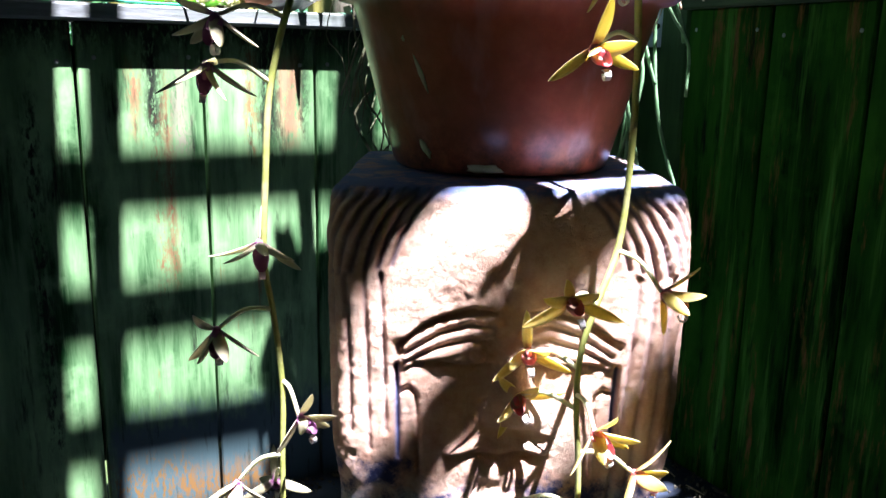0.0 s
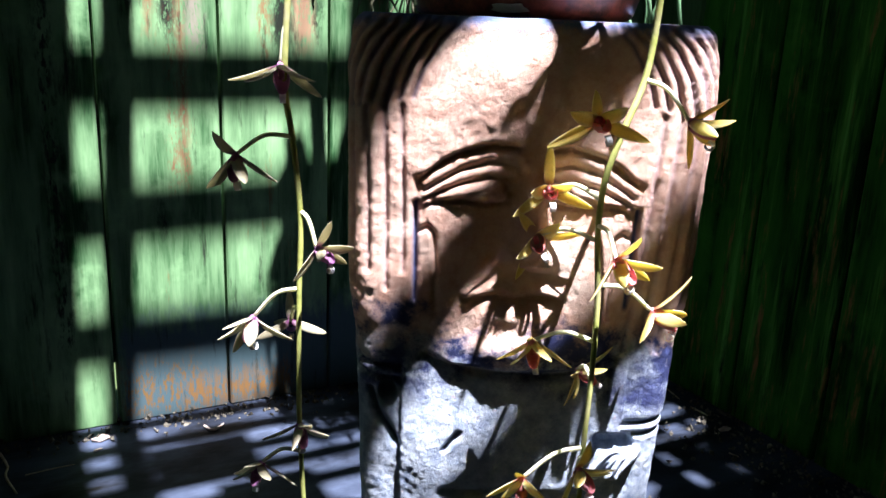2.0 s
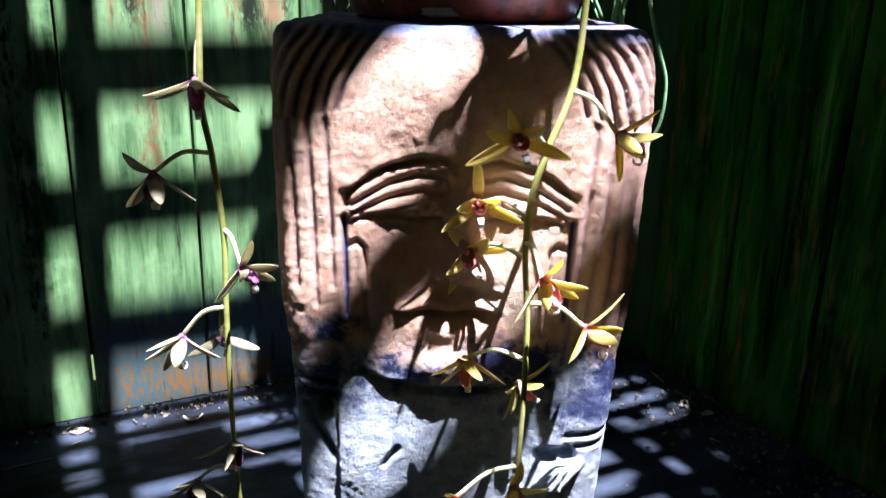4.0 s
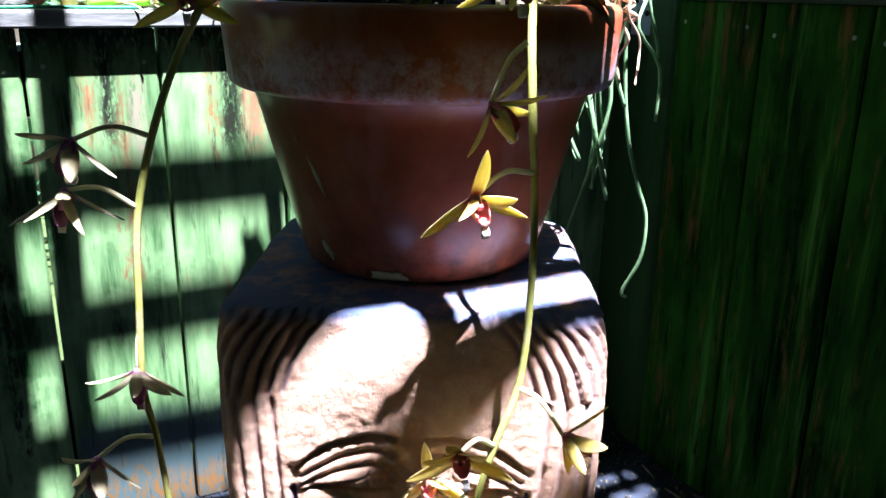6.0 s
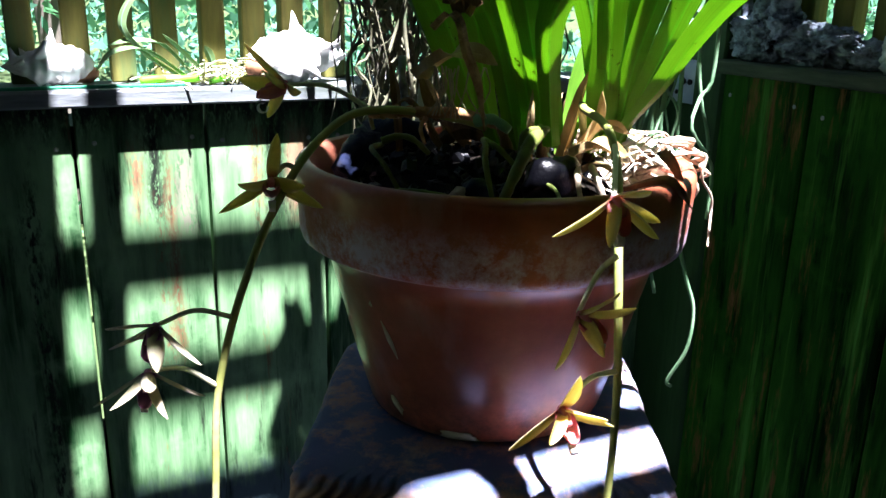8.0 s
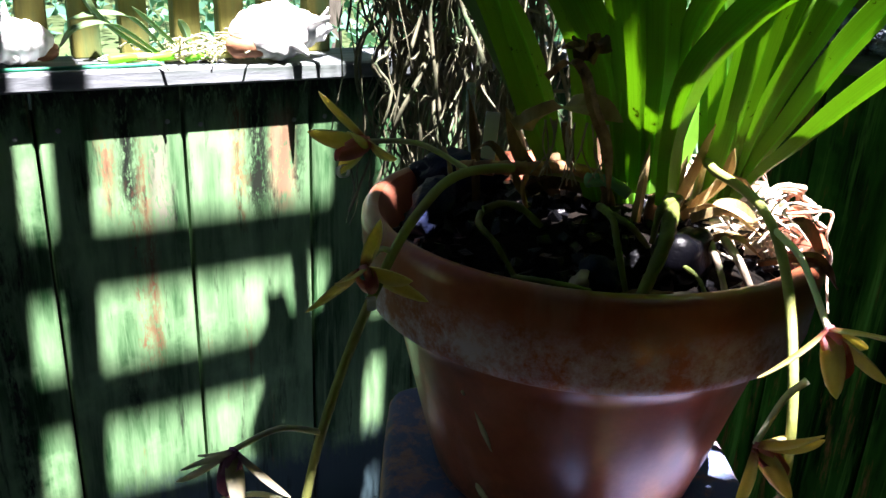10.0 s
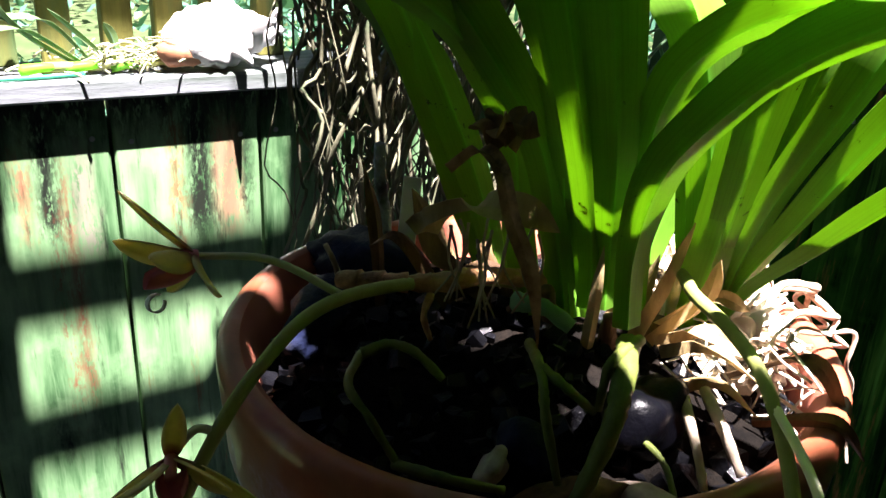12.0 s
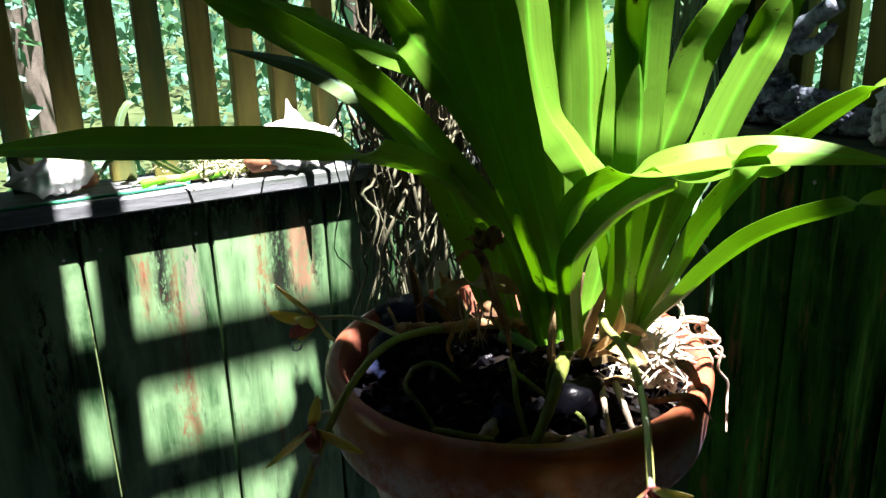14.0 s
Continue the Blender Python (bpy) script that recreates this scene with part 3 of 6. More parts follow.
def carving(x, z):
    """Relief of the front, in metres outwards, and where old blue paint is kept."""
    ax = np.abs(x)
    out = np.zeros_like(x)
    blue = np.zeros_like(x)
    for i in range(12):                                  # sweeping locks at the upper corners
        s = 0.048 + 0.0084 * i
        line = [(s - 0.006, 0.586), (s + 0.010, 0.570), (s + 0.020, 0.552), (s + 0.025, 0.536 - 0.0015 * i)]
        g = groove(ax, z, line, 0.0016)
        out -= 0.0030 * g
        blue = np.maximum(blue, g * 0.55)
    for i, s in enumerate((0.0770, 0.0875, 0.0985, 0.1095, 0.122, 0.136)):   # straight strands below
        g = groove(ax, z, [(s + 0.003, 0.530), (s + 0.001, 0.48), (s, 0.425 - 0.012 * (i % 2))], 0.0017)
        right = groove(ax, z, [(s + 0.003, 0.530), (s - 0.001, 0.45), (s - 0.006, 0.375)], 0.0021)
        g = np.where(x < 0, g, right)
        out -= 0.0029 * g
        blue = np.maximum(blue, g * 0.3)
    inner = step_at(ax, 0.066, 0.074)                    # strands stand proud of the centre
    out += 0.0035 * inner * step_at(z, 0.37, 0.42)
    front = 1 - step_at(ax, 0.066, 0.075)
    out += 0.005 * bump_at(x, z, 0, 0.545, 0.05, 0.045) * front
    mx = np.abs(x - 0.001)                               # the arches mirror about the middle
    arch = np.interp(mx, (0.0, 0.009, 0.024, 0.044, 0.054, 0.066), (0.502, 0.506, 0.508, 0.502, 0.497, 0.486))
    out += 0.0035 * step_at(z, arch, arch + 0.004) * (1 - step_at(z, 0.53, 0.575)) * front * step_at(mx, 0.004, 0.014)
    ridges = ([(0.0655, 0.4835), (0.044, 0.4970), (0.0255, 0.5030), (0.010, 0.5010), (0.007, 0.494)],
              [(0.0650, 0.4770), (0.044, 0.4875), (0.0255, 0.4925), (0.012, 0.4915)],
              [(0.0640, 0.4720), (0.050, 0.4745), (0.037, 0.4800), (0.024, 0.4838), (0.011, 0.4825)])
    for k, line in enumerate(ridges):
        out += (0.0022 - 0.0003 * k) * groove(mx, z, line, 0.0038)
        g = groove(mx, z, [(a, b - 0.0052 + 0.0008 * k) for a, b in line], 0.0013)
        out -= 0.0021 * g
        blue = np.maximum(blue, 0.5 * g * (ax > 0.052))
    out -= 0.0025 * groove(mx, z, [(0.0655, 0.4885), (0.054, 0.4975), (0.044, 0.5025), (0.024, 0.5085), (0.009, 0.5065)], 0.0012)
    out += 0.0042 * bump_at(mx, z, 0.028, 0.4765, 0.018, 0.0055)
    ball = np.hypot((mx - 0.0198) / 0.0052, (z - 0.4785) / 0.0062)
    out += 0.0018 * np.exp(-ball ** 4) - 0.0022 * np.exp(-((ball - 1.12) / 0.16) ** 2)
    out -= 0.0030 * groove(mx, z, [(0.060, 0.4715), (0.040, 0.4725), (0.0275, 0.4705), (0.011, 0.4725)], 0.0014)
    nx = x - 0.004
    out += 0.0095 * np.exp(-(nx / (0.0075 + 0.075 * np.clip(0.500 - z, 0, 0.072))) ** 2) * step_at(0.512 - z, 0, 0.05) * step_at(z, 0.4265, 0.434)   # middle ridge
    out += 0.004 * bump_at(np.abs(nx), z, 0.0115, 0.4385, 0.0065, 0.008)
    g = groove(ax, z, [(0.070, 0.470), (0.0695, 0.44), (0.069, 0.405)], 0.0017)
    g2 = groove(ax, z, [(0.067, 0.452), (0.062, 0.4545), (0.0575, 0.450), (0.0565, 0.43), (0.056, 0.395)], 0.0017)
    out -= 0.005 * (g + 0.7 * g2)
    blue = np.maximum(blue, g)
    out += 0.005 * bump_at(ax, z, 0.040, 0.425, 0.018, 0.03)
    out += 0.004 * groove(x, z, [(-0.034, 0.4125), (-0.016, 0.4175), (-0.004, 0.4150), (0.009, 0.4175), (0.024, 0.4130)], 0.0042)
    out += 0.0055 * bump_at(x, z, -0.006, 0.3985, 0.019, 0.0085)
    out -= 0.0035 * groove(x, z, [(-0.038, 0.4085), (-0.017, 0.4110), (-0.004, 0.4085), (0.010, 0.4110), (0.027, 0.4095)], 0.0018)
    out += 0.006 * bump_at(x, z, -0.004, 0.374, 0.030, 0.012)
    out += 0.006 * front * step_at(z, 0.3585 - 0.003 * np.cos(x * 40), 0.3635) * (1 - step_at(z, 0.37, 0.43)) * (1 - step_at(ax, 0.045, 0.066))   # ledge with an undercut
    out -= 0.006 * groove(x, z, [(-0.062, 0.366), (-0.042, 0.358), (-0.017, 0.354), (0.008, 0.354), (0.034, 0.355), (0.062, 0.366)], 0.0030)
    low = 1 - step_at(z, 0.35, 0.37)
    for dz in (0.358, 0.349, 0.3225, 0.314):
        side = (x < 0) if dz > 0.34 else (x > 0)
        out -= 0.004 * groove(ax, z, [(0.076, dz - 0.002), (0.115, dz + 0.002)], 0.0018) * side
    out -= 0.014 * np.exp(-(np.maximum(0, seg_dist(x, z, (-0.0855, 0.335), (-0.0855, 0.338)) - 0.0045) / 0.002) ** 2)
    out -= 0.006 * groove(x, z, [(-0.098, 0.338), (-0.092, 0.322), (-0.079, 0.301)], 0.0028)
    out -= 0.012 * np.exp(-(np.maximum(0, seg_dist(x, z, (0.062, 0.3065), (0.078, 0.306)) - 0.004) / 0.002) ** 2)
    for k in range(3):
        out += 0.008 * groove(x, z, [(0.060 + 0.007 * k, 0.283), (0.072 + 0.007 * k, 0.300)], 0.0028)
    out += 0.006 * bump_at(x, z, -0.063, 0.30, 0.016, 0.045) + 0.003 * (ax < 0.075) * low
    out -= 0.006 * groove(x, z, [(-0.045, 0.297), (-0.036, 0.309)], 0.002)
    out -= 0.006 * groove(x, z, [(-0.045, 0.262), (0.05, 0.262)], 0.0028)
    out -= 0.008 * groove(x, z, [(-0.11, 0.06), (0.11, 0.06)], 0.004)
    return out, blue


def pedestal():
    cols = []                                            # (x, y, nx, ny, face coordinate, kept relief)
    hx, hy, r = 1.0, 0.92, 0.17
    fine = 190
    for i in range(fine + 1):
        x = -(hx - r) + 2 * (hx - r) * i / fine
        cols.append((x, -hy, 0, -1, x, 1.0))
    for a in np.linspace(-90, 0, 22)[1:]:
        c, s = math.cos(radians(a)), math.sin(radians(a))
        cols.append((hx - r + r * c, -hy + r + r * s, c, s, hx - r + r * radians(a + 90), 1 - 0.2 * (a + 90) / 90))
    for i in range(1, 15):
        cols.append((hx, -hy + r + 2 * (hy - r) * i / 15, 1, 0, hx + 0.14 + 0.06 * i, 0.0 if i > 5 else 0.8 - 0.15 * i))
    for a in np.linspace(0, 90, 7):
        c, s = math.cos(radians(a)), math.sin(radians(a))
        cols.append((hx - r + r * c, hy - r + r * s, c, s, 2.0, 0))
    for a in np.linspace(90, 180, 7):
        c, s = math.cos(radians(a)), math.sin(radians(a))
        cols.append((-hx + r + r * c, hy - r + r * s, c, s, -2.0, 0))
    for i in range(1, 15):
        cols.append((-hx, hy - r - 2 * (hy - r) * i / 15, -1, 0, -hx - 0.14 - 0.06 * (15 - i), 0.0 if i < 10 else 0.8 - 0.15 * (15 - i)))
    for a in np.linspace(180, 270, 22)[:-1]:
        c, s = math.cos(radians(a)), math.sin(radians(a))
        cols.append((-hx + r + r * c, -hy + r + r * s, c, s, -(hx - r) - r * radians(270 - a), 1 - 0.2 * (270 - a) / 90))
    cols = np.array(cols)
    zs = list(np.linspace(FLOOR, 0.24, 30)[:-1]) + list(np.linspace(0.24, PED_TOP - 0.006, 240))
    verts, blue_all = [], []
    for z in zs:
        half = 0.0965 + 0.0165 * float(step_at(np.array(z), 0.0, 0.56)) - 0.003 * float(step_at(np.array(z), 0.55, 0.585))
        X = cols[:, 4] * half
        out, blue = carving(X, np.full_like(X, z))
        out, blue = out * cols[:, 5], blue * cols[:, 5]
        wob = np.array([0.0004 * noise.noise((x * 30 + 3, z * 260, y * 30)) + 0.0007 * noise.noise((x * 9 + 3, z * 70, y * 9)) + 0.002 * noise.noise((x * 2, z * 16, y * 2 + 4)) for x, y in cols[:, :2]])
        px = cols[:, 0] * half + cols[:, 2] * (out + wob)
        py = cols[:, 1] * half + cols[:, 3] * (out + wob)
        verts += [(a, b, z) for a, b in zip(px, py)]
        blue_all += list(blue)
    n = len(cols)
    rows = len(zs)
    for shrink, z in ((0.985, PED_TOP - 0.003), (0.955, PED_TOP), (0.6, PED_TOP), (0.2, PED_TOP)):
        last = verts[(rows - 1) * n:rows * n]
        for a, b, _ in last:
            verts.append((a * shrink, b * shrink, z + 0.0012 * noise.noise((a * 40, b * 40, 1)) * (shrink > 0.3)))
            blue_all.append(0.25)
        rows_now = len(verts) // n
    faces = [(i * n + k, i * n + (k + 1) % n, (i + 1) * n + (k + 1) % n, (i + 1) * n + k) for i in range(rows_now - 1) for k in range(n)]
    faces.append(tuple((rows_now - 1) * n + k for k in range(n)))
    ob = mesh_ob("carved_pedestal", verts, faces, pedestal_mat())
    at = ob.data.attributes.new("old_paint", 'FLOAT', 'POINT')
    at.data.foreach_set("value", np.array(blue_all, dtype=np.float32))
    ob.matrix_world = Matrix.Translation(PED) @ Matrix.Rotation(PED_TURN, 4, 'Z')
    tagged(ob, "carved terracotta pedestal with rubbed blue paint under the pot", "pedestal")
    return ob


def pedestal_mat():
    m, nodes, links, bsdf = node_mat("carved_terracotta")
    vec = coords(nodes, links)
    fine = noise_tex(nodes, links, vec, 90, 8, 0.7)
    big = noise_tex(nodes, links, vec, 16, 7, 0.65)
    col = ramp(nodes, links, fine, [(0.25, (0.47, 0.250, 0.178)), (0.75, (0.70, 0.495, 0.405))])
    col = mixed(nodes, links, mask(nodes, links, big, 0.54, 0.76), col, (0.66, 0.55, 0.46))
    moss = mask(nodes, links, noise_tex(nodes, links, vec, 58, 9, 0.8), 0.60, 0.74)
    col = mixed(nodes, links, calc(nodes, links, 'MULTIPLY', moss, 0.4), col, (0.30, 0.20, 0.14))
    sep = nodes.new("ShaderNodeSeparateXYZ")
    co = nodes.new("ShaderNodeTexCoord")
    links.new(co.outputs["Object"], sep.inputs[0])
    # blue wash on the lower half, with a ragged upper edge, and a thin one on the very top
    add = nodes.new("ShaderNodeMath")
    add.operation = 'MULTIPLY_ADD'
    add.inputs[1].default_value = 0.16
    links.new(big, add.inputs[0])
    links.new(sep.outputs["Z"], add.inputs[2])
    lowblue = ramp(nodes, links, add.outputs[0], [(0.445, (1, 1, 1)), (0.475, (0, 0, 0))])
    rub = mask(nodes, links, noise_tex(nodes, links, vec, 60, 8, 0.75), 0.30, 0.38)
    mul = nodes.new("ShaderNodeMath")
    mul.operation = 'MULTIPLY'
    links.new(lowblue, mul.inputs[0])
    links.new(rub, mul.inputs[1])
    pale = ramp(nodes, links, fine, [(0.3, (0.17, 0.22, 0.33)), (0.7, (0.54, 0.59, 0.66))])
    col = mixed(nodes, links, mul.outputs[0], col, pale)
    navy = ramp(nodes, links, add.outputs[0], [(0.400, (0, 0, 0)), (0.435, (1, 1, 1)), (0.470, (1, 1, 1)), (0.482, (0, 0, 0))])
    navy = calc(nodes, links, 'MULTIPLY', navy, mask(nodes, links, noise_tex(nodes, links, vec, 24, 8, 0.7), 0.45, 0.55))
    col = mixed(nodes, links, navy, col, (0.035, 0.045, 0.13))
    top = ramp(nodes, links, sep.outputs["Z"], [(0.574, (0, 0, 0)), (0.582, (1, 1, 1))])
    topn = mask(nodes, links, noise_tex(nodes, links, vec, 38, 8, 0.75), 0.40, 0.52)
    mul2 = nodes.new("ShaderNodeMath")
    mul2.operation = 'MULTIPLY'
    links.new(top, mul2.inputs[0])
    links.new(topn, mul2.inputs[1])
    col = mixed(nodes, links, mul2.outputs[0], col, (0.17, 0.22, 0.40))
    at = nodes.new("ShaderNodeAttribute")
    at.attribute_name = "old_paint"
    mul3 = nodes.new("ShaderNodeMath")
    mul3.operation = 'MULTIPLY'
    links.new(at.outputs["Fac"], mul3.inputs[0])
    links.new(rub, mul3.inputs[1])
    col = mixed(nodes, links, mul3.outputs[0], col, (0.05, 0.075, 0.20))
    links.new(col, bsdf.inputs["Base Color"])
    bsdf.inputs["Roughness"].default_value = 0.8
    bsdf.inputs["Specular IOR Level"].default_value = 0.25
    pits = mask(nodes, links, noise_tex(nodes, links, vec, 210, 5, 0.6), 0.30, 0.42)
    h = calc(nodes, links, 'ADD', calc(nodes, links, 'MULTIPLY', noise_tex(nodes, links, vec, 75, 10, 0.75), 2.0), calc(nodes, links, 'MULTIPLY', pits, 0.35))
    bumped(nodes, links, bsdf, h, 0.75, 0.0020)
    return m


pedestal()

# ---- terracotta pot ----
POT = Vector((0.327, 0.522, PED_TOP + 0.001))
RIM = 0.750 - POT.z


def pot_mat():
    m, nodes, links, bsdf = node_mat("terracotta_outer")
    vec = coords(nodes, links)
    fine = noise_tex(nodes, links, vec, 60, 8, 0.65)
    big = noise_tex(nodes, links, vec, 11, 6, 0.6)
    col = ramp(nodes, links, fine, [(0.3, (0.43, 0.095, 0.048)), (0.7, (0.57, 0.165, 0.088))])
    col = mixed(nodes, links, mask(nodes, links, big, 0.40, 0.62), col, (0.26, 0.085, 0.036))
    sep = nodes.new("ShaderNodeSeparateXYZ")
    co = nodes.new("ShaderNodeTexCoord")
    links.new(co.outputs["Object"], sep.inputs[0])
    band = ramp(nodes, links, sep.outputs["Z"], [(0.112, (0, 0, 0)), (0.116, (1, 1, 1)), (0.136, (0.8, 0.8, 0.8)), (0.149, (0, 0, 0))])
    salt = mask(nodes, links, noise_tex(nodes, links, vec, 40, 9, 0.8), 0.42, 0.57)
    mul = nodes.new("ShaderNodeMath")
    mul.operation = 'MULTIPLY'
    links.new(band, mul.inputs[0])
    links.new(salt, mul.inputs[1])
    col = mixed(nodes, links, mul.outputs[0], col, (0.70, 0.60, 0.78))
    # pale pink patches in the colour, standing for sheen on the pot
    wash = mask(nodes, links, noise_tex(nodes, links, coords(nodes, links, (1, 1, 0.35)), 24, 5, 0.55), 0.55, 0.63)
    wash2 = nodes.new("ShaderNodeMath")
    wash2.operation = 'MULTIPLY'
    wash2.inputs[1].default_value = 0.22
    links.new(wash, wash2.inputs[0])
    col = mixed(nodes, links, wash2.outputs[0], col, (0.60, 0.36, 0.36))
    foot = ramp(nodes, links, sep.outputs["Z"], [(0.0, (1, 1, 1)), (0.045, (0, 0, 0))])
    algae = mask(nodes, links, noise_tex(nodes, links, vec, 50, 9, 0.75), 0.42, 0.62)
    mul2 = nodes.new("ShaderNodeMath")
    mul2.operation = 'MULTIPLY'
    links.new(foot, mul2.inputs[0])
    links.new(algae, mul2.inputs[1])
    col = mixed(nodes, links, mul2.outputs[0], col, (0.03, 0.022, 0.012))
    links.new(col, bsdf.inputs["Base Color"])
    # a glaze-like film of algae and water stays smooth on the body, the salt is dull
    film = ramp(nodes, links, mul.outputs[0], [(0.0, (0.28, 0.28, 0.28)), (0.6, (0.6, 0.6, 0.6))])
    links.new(film, bsdf.inputs["Roughness"])
    bsdf.inputs["Specular IOR Level"].default_value = 0.5
    bumped(nodes, links, bsdf, fine, 0.12, 0.001)
    return m


def lathe(profile, n=96):
    verts, faces = [], []
    for r, z in profile:
        for k in range(n):
            a = 2 * math.pi * k / n
            w = 1 + 0.004 * noise.noise((math.cos(a) * 1.5, math.sin(a) * 1.5, z * 9))
            verts.append((r * w * math.cos(a), r * w * math.sin(a), z))
    for i in range(len(profile) - 1):
        for k in range(n):
            q = i * n
            faces.append((q + k, q + (k + 1) % n, q + n + (k + 1) % n, q + n + k))
    return verts, faces


pot = thing("flower_pot", POT, "old terracotta pot with thick salt-stained rim on the pedestal", "pot")
outer = [(0.0, 0.0), (0.074, 0.0), (0.0775, 0.002), (0.0795, 0.006), (0.088, 0.035), (0.097, 0.070), (0.1045, 0.098), (0.1085, 0.112), (0.1115, 0.1135), (0.119, 0.1145), (0.1225, 0.117),
         (0.1238, 0.122), (0.1248, 0.138), (0.1262, 0.156), (0.1258, 0.161), (0.1238, 0.164), (0.1205, RIM), (0.117, 0.164)]
mesh_ob("body", *lathe(outer), pot_mat(), pot)
inner = [(0.117, 0.164), (0.1135, 0.160), (0.111, 0.150), (0.106, 0.115), (0.096, 0.075), (0.0, 0.07)]
mesh_ob("inner_wall", *lathe(inner), M_POT_IN, pot, "bare orange inner wall of the pot")
# lime flecks and a scratch on the body
for ang, z, w, h, tilt in ((231, 0.0055, 0.026, 0.006, 0), (201, 0.016, 0.006, 0.014, 30), (205, 0.066, 0.0035, 0.024, 18), (199, 0.088, 0.0025, 0.004, 0)):
    rr = 0.0795 + (0.088 - 0.0795) * (z - 0.006) / 0.029 if z < 0.035 else 0.088 + 0.009 * (z - 0.035) / 0.035
    bm = rock_bm(1.0, ang, 0.6, 2, (0.0009, w / 2, h / 2))
    bmesh.ops.transform(bm, matrix=Matrix.Rotation(radians(ang), 4, 'Z') @ Matrix.Translation((rr, 0, z)) @ Matrix.Rotation(radians(14), 4, 'Y') @ Matrix.Rotation(radians(tilt), 4, 'X'), verts=bm.verts)
    part("lime_fleck", bm, M_BLOT, pot, "yellowish lime fleck", True)

# soil with chunks
SOIL, DOME = RIM - 0.028, 0.030
rnd = random.Random(11)
pieces = []
verts, faces = [(0, 0, SOIL + DOME)], []
for i in range(1, 15):
    for k in range(40):
        a, r = 2 * math.pi * k / 40, 0.1125 * i / 14
        verts.append((r * math.cos(a), r * math.sin(a), SOIL + DOME * (1 - (i / 14) ** 2) + 0.005 * noise.noise((r * math.cos(a) * 60, r * math.sin(a) * 60, 3))))
for k in range(40):
    faces.append((0, 1 + k, 1 + (k + 1) % 40))
for i in range(13):
    for k in range(40):
        q = 1 + i * 40
        faces.append((q + k, q + 40 + k, q + 40 + (k + 1) % 40, q + (k + 1) % 40))
soil = mesh_ob("potting_mix", [POT + Vector(v) for v in verts], faces, M_SOIL)
tagged(soil, "black damp bark and charcoal potting mix", "soil", kind="stuff")
for i in range(520):
    a, r = rnd.random() * 6.28, 0.108 * math.sqrt(rnd.random())
    p = POT + Vector((r * math.cos(a), r * math.sin(a), SOIL + DOME * (1 - (r / .1125) ** 2) + rnd.uniform(-0.002, 0.003)))
    s = rnd.uniform(0.002, 0.0055)
    e = Euler((rnd.random() * 6, rnd.random() * 6, rnd.random() * 6)).to_matrix()
    c8 = [e @ Vector((x * rnd.uniform(.6, 1), y * rnd.uniform(.6, 1), z * rnd.uniform(.4, .8))) * s + p for x in (-1, 1) for y in (-1, 1) for z in (-1, 1)]
    pieces.append((c8, [(0, 1, 3, 2), (4, 6, 7, 5), (0, 4, 5, 1), (2, 3, 7, 6), (0, 2, 6, 4), (1, 5, 7, 3)]))
chunks = mesh_ob("charcoal_chunks", *merge(pieces), M_CHAR, None, "", False)
tagged(chunks, "small black charcoal chunks in the pot", "charcoal", kind="stuff")


def stone(name, at, size, squash, seed, material, label, category):
    ob = part(name, rock_bm(size, seed, 0.4, 3, squash), material, None, "", True)
    ob.location = at
    ob.rotation_euler = (0.3 * seed, 0.2, seed)
    tagged(ob, label, category)
    return ob


ZS = POT.z + SOIL
stone("slate_stone", (0.286, 0.600, 0.751), 0.023, (1.4, 0.8, 0.62), 2, M_SLATE, "blue-black slate stone in the pot", "stone")
stone("slate_stone", (0.250, 0.566, 0.745), 0.019, (1.2, 0.9, 0.6), 4, M_SLATE, "blue-black speckled slate stone by the pot wall", "stone")
stone("charcoal_lump", (0.322, 0.446, 0.748), 0.016, (0.8, 1.0, 1.2), 5, M_WET, "large glossy charcoal lump beside a root", "charcoal")
stone("charcoal_lump", (0.282, 0.456, 0.741), 0.010, (1.0, 0.8, 1.1), 6, M_SLATE, "glinting charcoal lump behind a pale stone", "charcoal")
stone("pale_stone", (0.268, 0.453, 0.741), 0.0080, (1.5, 0.8, 0.5), 7, M_PEBBLE, "pale pinkish shell fragment on the soil", "stone")
stone("pale_stone", (0.303, 0.420, 0.738), 0.0080, (1.5, 0.7, 0.45), 8, M_PEBBLE, "whitish shell fragment against the pot rim", "stone")
stone("brown_bark", (0.283, 0.434, 0.735), 0.012, (1.7, 0.6, 0.4), 9, M_SHEATH, "brown bark chip against the pot rim", "bark")

# tag
tag = part("plant_tag", box_bm(0.009, 0.0012, 0.060, 0.0004), M_TAG)
tag.matrix_world = pose(0.312, 0.604, 0.757, -8, 4, -30)
tagged(tag, "white plastic plant tag stuck in the soil", "plant tag")

twig = tube("twig", [(0.300, 0.598, 0.732), (0.299, 0.600, 0.762), (0.2965, 0.602, 0.79), (0.297, 0.604, 0.806)], 0.0034, M_DRIFT, None, "", 8, 5, 0.75, 0.3, rnd)
tagged(twig, "short grey-brown dead twig standing in the pot", "twig")

# straw and husk heap by the rim
pieces = []
for i in range(150):
    a, r = rnd.uniform(-1.1, 0.4), rnd.uniform(0.064, 0.112)
    p = POT + Vector((r * math.cos(a), r * math.sin(a), SOIL + 0.010 + rnd.uniform(0, 0.030)))
    d = Vector((rnd.uniform(-1, 1), rnd.uniform(-1, 1), rnd.uniform(-0.3, 0.5))).normalized() * rnd.uniform(0.012, 0.034)
    b = Vector((rnd.uniform(-1, 1), rnd.uniform(-1, 1), rnd.uniform(0, 1))) * 0.006
    pieces.append(tube_data([p - d * 0.5, p + b, p + d * 0.5], rnd.uniform(0.0004, 0.0010), 5, 4, 0.6))
